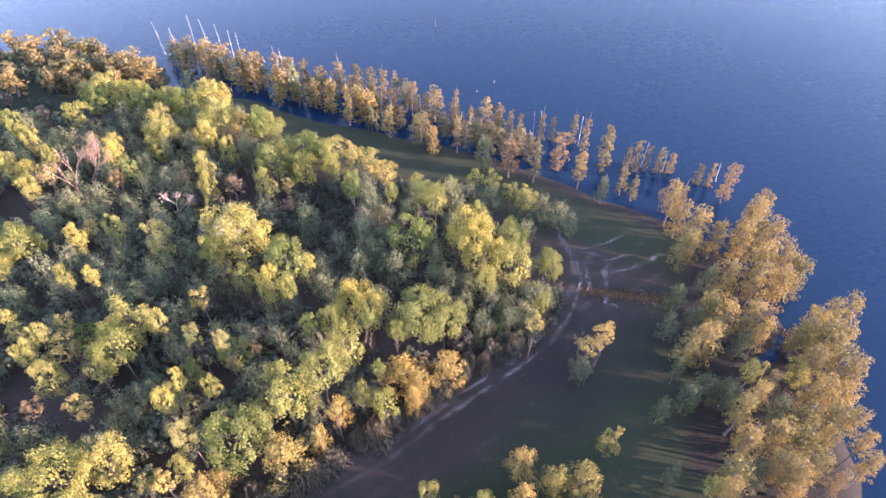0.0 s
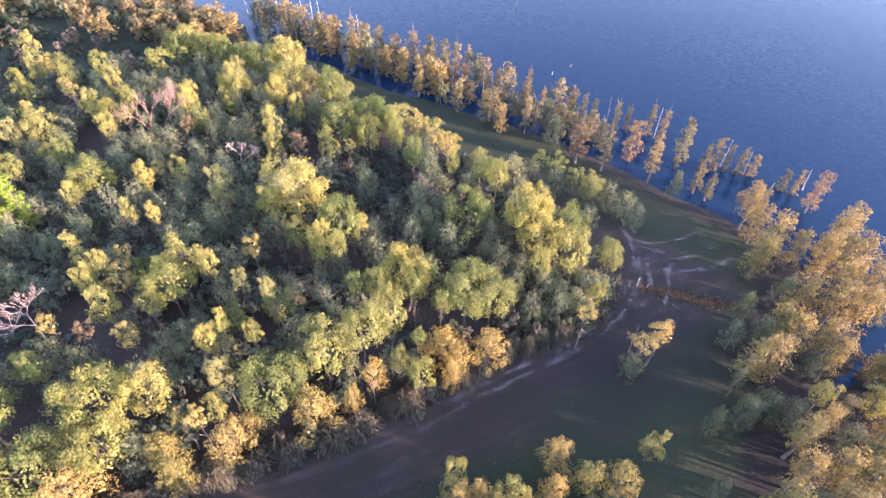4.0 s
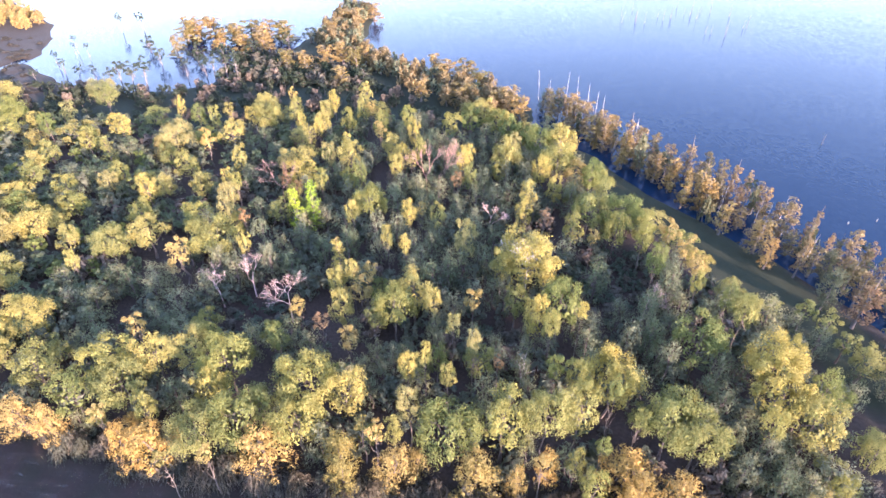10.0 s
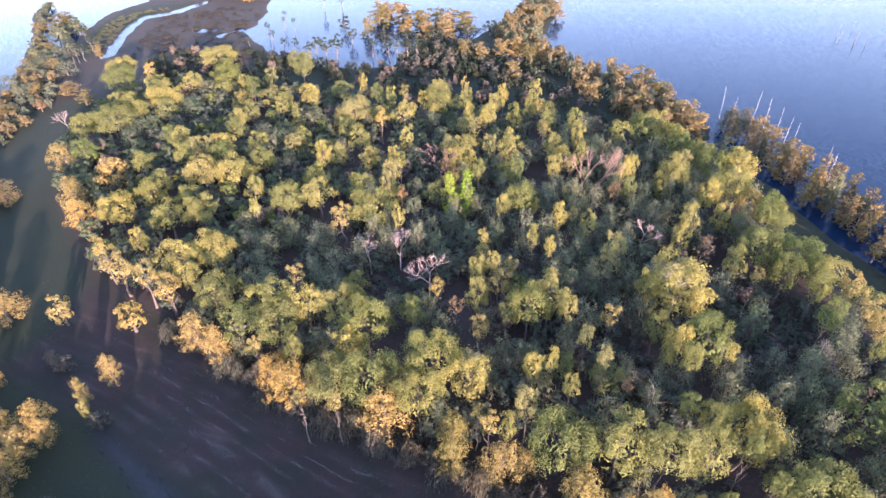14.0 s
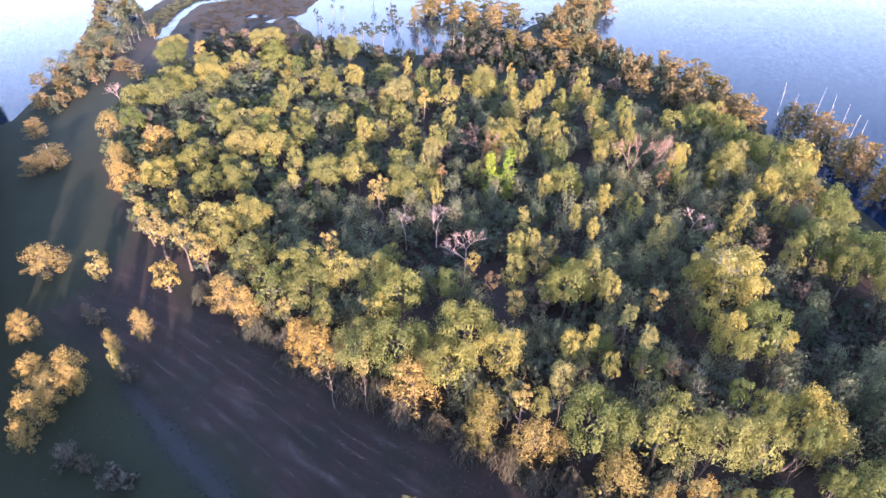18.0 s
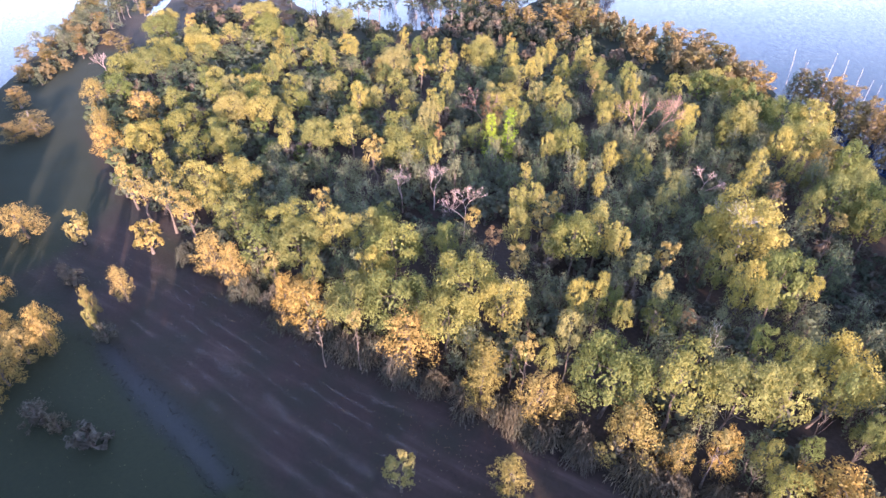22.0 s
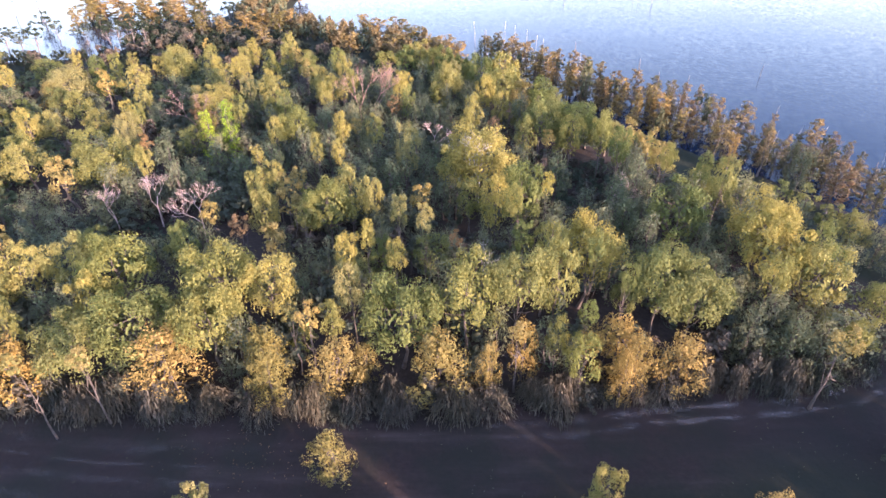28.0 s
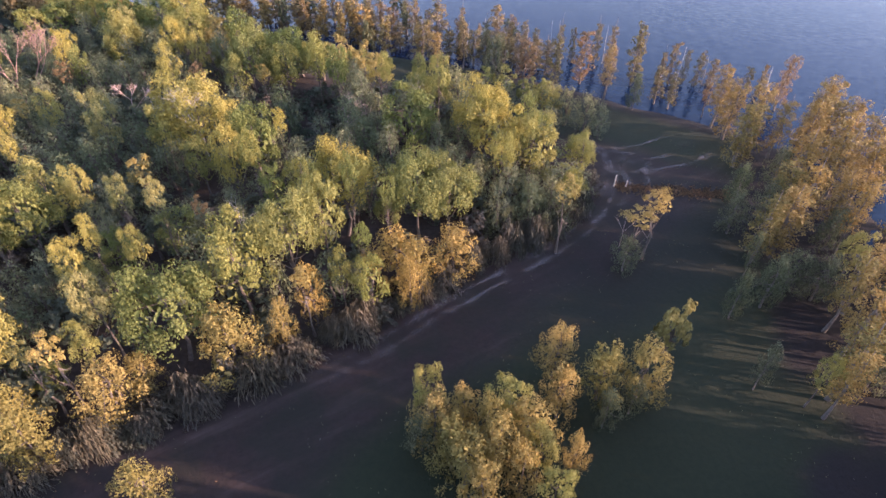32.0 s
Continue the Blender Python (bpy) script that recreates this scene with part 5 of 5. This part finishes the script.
def spots(poly, count, hs, rs, k, margin=2.0, gaps=True, side=None):
    """Free places for trees inside an outline, with a height and a radius."""
    xs, ys = [p[0] for p in poly], [p[1] for p in poly]
    found = []
    for _ in range(count * 30):
        x, y, r = grow.uniform(min(xs), max(xs)), grow.uniform(min(ys), max(ys)), grow.uniform(*rs)
        if outline_distance(poly, x, y) < margin or (side and not side(x, y)) or crowded(x, y, r, k):
            continue
        if gaps and any(math.hypot(x - a, y - b) < c for a, b, c in GAPS):
            continue
        found.append((x, y, grow.uniform(*hs), r))
        planted.append((x, y, r, found[-1][2]))
        if len(found) == count:
            break
    return found


def thicket(name, places, recipe, label, category):
    """Many trees too many to count, as one object: crowns by leaf colour, and trunks."""
    heap = {}
    for x, y, h, r in places:
        shape, leaf, bark = grow.choice(recipe)
        lv, lf, tv, tf = grow.choice(SHAPES[shape])
        if shape in ("shrub_low", "brush_far", "feather_far"):     # bare stems inside dense foliage
            tv, tf = tv[:56], tf[:32]
        h0, r0 = BASE[shape]
        z, a = float(ground_height(x, y)), grow.uniform(0, 6.28)
        turn = np.array([[math.cos(a), -math.sin(a), 0], [math.sin(a), math.cos(a), 0], [0, 0, 1]])
        for vs, fs, mat in ((lv, lf, LEAF[leaf]), (tv, tf, bark)):
            v = (np.asarray(vs) * (r / r0, r / r0, h / h0)) @ turn.T + (x, y, z)
            bag = heap.setdefault(mat.name, (mat, [], [], [0]))
            bag[2].extend(tuple(i + bag[3][0] for i in f) for f in (fs.tolist() if hasattr(fs, "tolist") else fs))
            bag[1].append(v)
            bag[3][0] += len(v)
    base, verts, faces, slots = 0, [], [], []
    me = bpy.data.meshes.new(name)
    for k, (mat, vs, fs, n) in enumerate(heap.values()):
        me.materials.append(mat)
        verts.append(np.concatenate(vs))
        faces.extend(tuple(i + base for i in f) for f in fs)
        slots.extend([k] * len(fs))
        base += n[0]
    me.from_pydata(np.concatenate(verts).tolist(), [], faces)
    me.polygons.foreach_set("material_index", np.array(slots, np.int32))
    me.update()
    tagged(new(name, me), label, category, kind="stuff")


for x, y, h, r in spots(WOOD, 22, (5.0, 7.5), (1.6, 2.8), 0.55, 0.8, True, lambda x, y: -95 < x < 10 and outline_distance(WOOD, x, y) < 7 and y < 62):
    plant(grow.choice(["fall", "yellow", "yellow", "green"]), x, y, h, r)
near = lambda x, y: x > -105
far = lambda x, y: x <= -105
for x, y, h, r in spots(WOOD, 210, (7.5, 11.0), (2.3, 3.6), 0.46, 2.5, True, near):
    plant(grow.choice(["dim"] * 9 + ["green"]), x, y, h, r)
for x, y, h, r in spots(WOOD, 38, (9.8, 11.5), (3.0, 4.6), 0.62, 3.0, True, lambda x, y: x < -112):
    plant(grow.choice(["yellow", "yellow", "pale", "green"]), x, y, h, r)
thicket("far_wood", spots(WOOD, 200, (4.8, 7.2), (2.2, 3.6), 0.5, 1.5, True, far),
        [("dome_far", "green", BARK)] + [("dome_far", "dark", BARK)] * 9, "dim grey-green lower trees in the far part of the wood", "woods")
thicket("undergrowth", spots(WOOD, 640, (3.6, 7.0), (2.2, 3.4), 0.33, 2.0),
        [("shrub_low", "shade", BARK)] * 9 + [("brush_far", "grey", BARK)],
        "dark-green undergrowth below the canopy, leaf colour darkened for shade", "undergrowth")
GLADES = [(x + 2.0 * math.cos(a) * k, y + 2.0 * math.sin(a) * k, grow.uniform(1.2, 2.6), grow.uniform(1.2, 2.0))
          for x, y, c in GAPS for k in range(1, int(c / 1.8) + 1) for a in [j * 6.28 / (3 * k) + k for j in range(3 * k)]]
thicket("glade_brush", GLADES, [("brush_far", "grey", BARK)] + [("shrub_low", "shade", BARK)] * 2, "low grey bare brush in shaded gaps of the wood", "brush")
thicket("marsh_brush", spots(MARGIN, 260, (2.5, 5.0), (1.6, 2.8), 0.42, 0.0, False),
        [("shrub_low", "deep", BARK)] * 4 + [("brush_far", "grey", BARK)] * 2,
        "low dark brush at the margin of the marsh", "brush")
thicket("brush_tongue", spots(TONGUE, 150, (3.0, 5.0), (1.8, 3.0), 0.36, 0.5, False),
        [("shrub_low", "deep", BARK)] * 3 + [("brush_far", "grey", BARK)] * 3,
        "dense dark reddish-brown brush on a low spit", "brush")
thicket("far_shore_trees", spots(BELT, 110, (6.0, 8.5), (2.2, 4.0), 0.54),
        [("feather_far", "bronze", BARK_PALE)] * 4 + [("shrub_low", "dark", BARK)] * 3,
        "golden and dark trees along the far shore", "woods")
thicket("far_bank_trees", spots(BANK, 54, (3.4, 5.0), (1.7, 2.8), 0.46, 0.8),
        [("feather_far", "bronze", BARK_PALE)] * 3 + [("shrub_low", "dark", BARK)] * 3 + [("feather_far", "sage", BARK_PALE)] * 2,
        "golden and dim trees along the marsh bank", "woods")

FLATS = [(-286, 26), (-306, 36), (-330, 47), (-343, 60), (-345, 84), (-336, 106), (-318, 104), (-300, 92), (-290, 82), (-262, 79), (-245, 72), (-238, 50), (-250, 34)]
thicket("marsh_reeds", spots(FLATS, 190, (0.5, 1.2), (1.4, 2.6), 0.30, 1.0, False), [("brush_far", "reed", BARK)],
        "low brown reeds and brush over the mud flats", "reeds")
VERGE = [(-296, 13), (-330, 24), (-352, 36), (-361, 52), (-362, 68), (-356, 66), (-354, 50), (-338, 39), (-312, 27), (-294, 18)]
thicket("levee_grass", spots(VERGE, 90, (0.6, 1.2), (1.2, 2.2), 0.34, 0.5, False), [("brush_far", "sage", BARK)],
        "green grass on a low levee beside the marsh", "grass")
ISLET = [(-420, 72), (-366, 92), (-338, 110), (-345, 121), (-420, 130)]
thicket("far_island_trees", spots(ISLET, 60, (5.0, 8.0), (2.2, 3.6), 0.5, 1.0), [("feather_far", "gold", BARK_PALE)] * 2 + [("feather_far", "amber", BARK_PALE)],
        "golden autumn trees on a marsh island", "woods")

# unseen, added for shade: shore stand behind the flight, grove south of the meadow
UNSEEN_STAND = [(58, -70), (66, -20), (64, 14), (56, 17), (40, 15), (30, 11), (12, 11), (0, 12), (-12, 8), (-24, -6), (-36, -20), (-47, -32), (-60, -50), (-80, -78), (0, -80)]
tall = lambda x, y: x > -24 and y < -12
stand = spots(UNSEEN_STAND, 120, (13.5, 16.0), (3.6, 5.2), 0.42, 2.0, True, tall)
stand += spots(UNSEEN_STAND, 220, (10.0, 12.3), (3.4, 5.2), 0.385, 2.0, True, lambda x, y: not tall(x, y))
under_flight = lambda x, y: math.hypot(x - 1, y + 3) < 15
# trees below the flight path belong to the same added stand
for x, y, h, r in stand:
    if under_flight(x, y):
        plant(grow.choice(["yellow", "green", "fall"]), x, y, h, r, "trees behind the meadow")
thicket("backwoods", [q if not under_flight(q[0], q[1]) else (q[0], q[1], 0.62 * q[2], 0.8 * q[3]) for q in stand],
        [("shrub_low", "yellow", BARK)] * 2 + [("shrub_low", "green", BARK)],
        "unseen yellow-green wood added behind the meadow to shade it", "woods")

# grove outside the view, added to throw shade on the western meadow
UNSEEN_GROVE = [(-66, -44), (-110, -38), (-150, -40), (-200, -42), (-245, -42), (-250, -70), (-84, -74)]
thicket("south_grove", spots(UNSEEN_GROVE, 240, (11.0, 14.0), (3.4, 5.0), 0.38, 0.5, False), [("shrub_low", "yellow", BARK), ("shrub_low", "green", BARK)],
        "unseen yellow-green grove added south of the meadow to shade it", "woods")
# extra trees on the unseen south of the point, added to block low sun
UNSEEN_HEAD = [(52, -5), (66, -5), (66, 24), (56, 24)]
for x, y, h, r in spots(UNSEEN_HEAD, 24, (11.0, 13.5), (2.4, 3.6), 0.42, 0.5):
    plant(grow.choice(["gold", "gold", "gold", "dark"]), x, y, h, r, "trees of the point")

# cypresses standing in the shallows off the strip
SHALLOWS = [(-90, 185), (-61, 168), (-34, 157), (-9, 146), (7, 139), (22, 130), (33, 118), (31, 111), (13, 120), (1, 128),
            (-16, 137), (-32, 142), (-49, 152), (-80, 162)]
for x, y, h, r in spots(SHALLOWS, 40, (6.0, 9.5), (1.2, 2.6), 0.52, 0.5):
    plant(grow.choice(["cypress"] * 5 + ["rustcypress", "darkcypress", "sage"]), x, y, h, r, "cypresses in the shallows")

# grey withered brush along the foot of the wood
rim = [(26.5, 70), (16.5, 60), (6.5, 53), (0.5, 49), (-9.4, 42), (-18.4, 35), (-26.5, 31), (-35.5, 26), (-46.5, 19), (-57.5, 13), (-69.5, 7), (-83.6, 3), (-97, -3)]
for (ax, ay), (bx, by) in zip(rim, rim[1:]):
    steps = int(math.hypot(bx - ax, by - ay) / 1.7)
    for k in range(steps):
        q = (k + grow.uniform(0.1, 0.9)) / steps
        plant(grow.choice(["grey", "grey", "tangle"]), ax + q * (bx - ax) + grow.uniform(-0.9, 1.1), ay + q * (by - ay) + grow.uniform(-0.9, 1.1),
              grow.uniform(2.0, 5.6), grow.uniform(1.2, 2.4), "brush along the wood's edge")


for x, y, h, r in spots(WOOD, 60, (3.0, 6.0), (1.6, 2.6), 0.30, 0.4, True, lambda x, y: x > -105 and outline_distance(WOOD, x, y) < 3.5 and y < 75):
    plant("dark", x, y, h, r)


# ---- bare trees, snags and posts ----
def bare_tree(name, mat, seed, x, y, h, forks, label, turn=0.0, lean=0.0, group="dead trees", girth=0.13, wide=0.55):
    v, f = dead_shape(seed, h, girth, forks, wide)
    ob = tagged(new(name), label, "dead tree", group)
    ob.matrix_basis = pose(x, y, float(ground_height(x, y)) - 0.1, lean, 0, turn)
    part("trunk", mesh_of("trunk", v, f, mat), None, ob)


bare_tree("dead_tree", DEADWOOD, 5, -71.2, 44.8, 13.5, 6, "leafless dead tree with pinkish-grey branches over a clearing", 20)
bare_tree("dead_tree", DEADWOOD, 6, -83.5, 45.4, 12.5, 6, "leafless dead tree with pinkish-grey branches over a clearing", 80)
bare_tree("dead_tree", DEADWOOD, 7, -86.2, 39.3, 12.0, 6, "leafless dead tree with pale grey branches over a clearing", 140)
bare_tree("dead_tree", REDTWIG, 8, -76.0, 101.0, 19.0, 6, "tall leafless tree with reddish upright branches", 200, wide=0.34)
bare_tree("dead_tree", REDTWIG, 9, -79.3, 99.5, 18.0, 6, "tall leafless tree with reddish upright branches", 250, wide=0.34)
bare_tree("dead_tree", REDTWIG, 10, -107, 73.5, 15.0, 6, "leafless tree with pinkish twigs among green crowns", 30)
bare_tree("dead_tree", BLEACHED, 11, -25.5, 57.0, 13.0, 3, "bleached white forked snag in a dark gap of the wood", 10, girth=0.045)
bare_tree("dead_tree", DEADWOOD, 12, -55.5, 93.5, 11.0, 6, "small grey leafless tree in a shaded gap", 0)
bare_tree("dead_tree", DEADWOOD, 13, -14.3, 86.5, 11.0, 6, "small grey leafless tree in a shaded gap", 60)
bare_tree("dead_tree", DEADWOOD, 14, 27.4, 56.8, 9.5, 2, "thin bleached snag beside a small golden tree", 60, girth=0.028)
bare_tree("dead_tree", DEADWOOD, 15, -205.7, -4.5, 11.0, 5, "leafless grey tree at the wood's far corner", 60)


def pole_shape(seed, h, girth=0.085):
    rng = np.random.default_rng(seed)
    v, f = [], []
    p, g = np.zeros(3), girth * 1.7
    for k in range(4):
        q = np.array([rng.normal() * 0.06 * h / 8, rng.normal() * 0.06 * h / 8, h * (k + 1) / 4])
        limb(v, f, p, q, g, girth * (1.0 - 0.22 * k), 6)
        p, g = q, girth * (1.0 - 0.22 * k)
    for k in range(3):
        a = np.array([0, 0, h * rng.uniform(0.5, 0.9)])
        limb(v, f, a, a + np.array([rng.normal(), rng.normal(), 0.5]) * 0.35, girth * 0.35, girth * 0.1, 4)
    return v, f


POLES = [mesh_of("stem", *pole_shape(s, 10.0), BLEACHED) for s in (81, 82, 83)]


POLES_DARK = [mesh_of("stem", *pole_shape(s, 10.0), BARK) for s in (84, 85)]


def snag(x, y, h, lean=0.0, turn=0.0, stems=POLES):
    ob = tagged(new("snag"), "bleached bare tree trunk standing in the lake", "snag", "snags in the lake")
    ob.matrix_basis = pose(x, y, float(ground_height(x, y)), lean, 0, turn) @ Matrix.Diagonal((1, 1, (h + 1.5) / 10.0, 1))
    part("stem", grow.choice(stems), None, ob)


snag(2.6, 200.0, 4.5, 4, 60, POLES_DARK)
for x, y, h in ((-88.5, 180, 11), (-79, 183, 12), (-73.6, 181, 12), (-69, 179, 11), (-64.7, 177, 10), (-61.3, 175, 10), (30.8, 127, 9),
                (40.4, 124, 9), (28.6, 127, 9), (55, 114, 8), (58, 113, 7), (60, 112, 7), (72, 108, 6), (61.7, 102, 6),
                (20.8, 158.7, 1.2), (15.3, 153, 1.2)):
    snag(x, y, h, grow.uniform(-5, 5), grow.uniform(0, 360))
for _ in range(26):        # drowned timber far out, dark stems standing in for its reflections
    snag(grow.uniform(-110, -45), grow.uniform(300, 350), grow.uniform(4, 7), grow.uniform(-6, 6), grow.uniform(0, 360), POLES_DARK)
for _ in range(34):
    k = grow.random()
    snag(-85 + 110 * k + grow.uniform(-4, 4), 178 - 52 * k + grow.uniform(-6, 5), grow.uniform(6, 10), grow.uniform(-5, 5), grow.uniform(0, 360))


# ---- tracks worn by wheels ----
def ribbon(name, pts, width, label, strength=1.0, lift=0.09):
    """A worn strip along a line of places, with uneven edges."""
    pts = np.array(pts, float)
    seg = np.concatenate([[0], np.cumsum(np.linalg.norm(np.diff(pts, axis=0), axis=1))])
    s = np.arange(0, seg[-1], 0.6)
    x, y = np.interp(s, seg, pts[:, 0]), np.interp(s, seg, pts[:, 1])
    for _ in range(6):
        x[1:-1], y[1:-1] = (x[:-2] + 2 * x[1:-1] + x[2:]) / 4, (y[:-2] + 2 * y[1:-1] + y[2:]) / 4
    tx, ty = np.gradient(x), np.gradient(y)
    n = np.hypot(tx, ty)
    w = width * (0.75 + 0.35 * np.sin(s * 0.7 + len(pts)) * np.sin(s * 0.23))
    l = np.stack([x - ty / n * w / 2, y + tx / n * w / 2], -1)
    r = np.stack([x + ty / n * w / 2, y - tx / n * w / 2], -1)
    rows = np.concatenate([l, np.stack([x, y], -1), r])
    v = np.column_stack([rows, ground_height(rows[:, 0], rows[:, 1]) + lift])
    m = len(s)
    me = mesh_of(name, v, [(j + i, j + i + 1, j + m + i + 1, j + m + i) for j in (0, m) for i in range(m - 1)], TRACK)
    ends = strength * np.clip(s / (0.4 * s[-1]), 0, 1) * np.clip((s[-1] - s) / 6, 0, 1)
    shade = np.concatenate([0 * s, ends, 0 * s])
    rim = me.color_attributes.new("rim", "FLOAT_COLOR", "POINT")
    rim.data.foreach_set("color", np.stack([shade, shade, shade, 1 + 0 * shade], -1).astype(np.float32).ravel())
    tagged(new(name, me), label, "track", kind="structure")


line = np.array([(-20, 29.8), (-14, 33.6), (-5, 39.6), (3, 46), (10, 50.9), (16.5, 55.3), (22.5, 60.4), (27, 66.3), (29.6, 71.3),
                 (31.5, 77), (31, 84), (28, 92)])
RUT = "pale wheel rut worn into the meadow"
for off in (-0.9, 0.9):
    ribbon("track", [(x + off * 0.55, y - off * 0.8) for x, y in line], 2.0, RUT, 0.8)
ribbon("track", [(27.5, 66), (31.5, 68), (33.5, 72), (33, 78), (36, 84)], 1.9, RUT, 0.8)
ribbon("track", [(29, 63), (34.5, 66.5), (36.5, 72), (37, 78), (41, 82)], 1.8, RUT, 0.8)
ribbon("track", [(32, 76), (38, 77), (46, 79), (52, 84)], 2.2, RUT, 0.9)
ribbon("track", [(29, 80), (36, 79.5), (43, 82), (49, 87)], 1.9, RUT, 0.8)
ribbon("track", [(27, 86), (34, 84), (40, 86), (46, 90)], 1.4, RUT, 0.8)
ribbon("track", [(30, 84), (37.5, 82), (39.5, 77)], 1.5, RUT)
for arc in ([(31.5, 68.5), (34.6, 67.6), (36.8, 64.6), (36.4, 60.6)], [(30.4, 67.4), (32.6, 66.4), (34.0, 64.0)], [(32.6, 69.6), (36.2, 69.0), (39.0, 66.4), (39.4, 62.6)]):
    ribbon("track", arc, 0.9, "faint curved wheel rut where cars have turned", 0.7)
ribbon("track", [(5, 55), (11, 59.5), (15, 58)], 2.0, "pale bare earth at the wood's edge")
for k, (shift, wide) in enumerate(((0.0, 2.4), (-2.2, 0.9), (-4.2, 1.6), (-6.8, 1.2), (-9.5, 3.0), (-12.4, 1.3), (-15.2, 2.0))):
    ribbon("track", [(-112 - k, -15 + shift * 0.9), (-92, -6 + shift), (-66, 5 + shift), (-48, 12 + shift), (-32 + k, 21 + shift)], wide,
           "pale streak of worn earth beside the wood", (0.2, 0.3, 0.24)[k % 3])

# a gate post and a fence line grown over with dry grass
def post(x, y, h):
    v, f = [], []
    limb(v, f, (0, 0, -0.3), (0.02, 0.01, h), 0.10, 0.085, 8)
    limb(v, f, (0.02, 0.01, h), (0.02, 0.01, h + 0.05), 0.11, 0.05, 8)
    ob = tagged(new("fence_post"), "weathered pale wooden fence post in dry grass", "post", "fence posts")
    ob.matrix_basis = pose(x, y, float(ground_height(x, y)))
    part("stake", mesh_of("stake", v, f, BLEACHED), None, ob)


post(30.5, 72.2, 2.2)
post(32.4, 72.0, 1.3)


def weeds(name, places, leaf, size, label):
    rng = np.random.default_rng(len(places))
    p = np.array(places)
    c = np.column_stack([p, ground_height(p[:, 0], p[:, 1]) + size * 0.5])
    v, f = leaf_cloud(rng, c, np.full(len(c), size * 0.9), 5, size, 0.9, 0.4, 0.8)
    tagged(new(name, mesh_of(name, v, f, LEAF[leaf])), label, "grass", kind="stuff")


rng = np.random.default_rng(5)
q = rng.uniform(0, 1, 1100)
weeds("dry_grass", np.column_stack([31 + 17.5 * q + rng.normal(size=1100) * 0.3, 72 - 2.4 * q + rng.normal(size=1100) * 0.8]), "straw", 0.13,
      "band of tall dry orange-brown grass along a fence")
c = np.column_stack([rng.uniform(-130, 60, 16000), rng.uniform(-35, 112, 16000)])
open_ground = (outline_distance(WOOD, c[:, 0], c[:, 1]) < 0.5) & (shore(c[:, 0], c[:, 1]) > 1.5) & (wave(c[:, 0] * 0.5, c[:, 1] * 0.6) > -0.1)
c = c[open_ground]
weeds("meadow_weeds", c[: 1500], "sage", 0.06, "scattered low green weeds and grass tufts")
weeds("withered_weeds", c[2600: 3100], "grey", 0.07, "scattered withered grey-brown weeds")
k = rng.uniform(0, 1, 700)
bank = np.column_stack([-42 - 40 * k + rng.normal(size=700) * 0.5, -7.2 - 12.8 * k + rng.choice([-1.0, 1.0], 700) * (0.9 + abs(rng.normal(size=700)) * 0.8)])
weeds("slough_grass", bank[:420], "reed", 0.10, "dry grey grass along the banks of a narrow slough")
rust = np.column_stack([rng.normal(size=100) * 5 - 34, rng.normal(size=100) * 3 + 19])
weeds("weed_patch", rust, "straw", 0.075, "patch of yellowing tall weeds near the wood's edge")
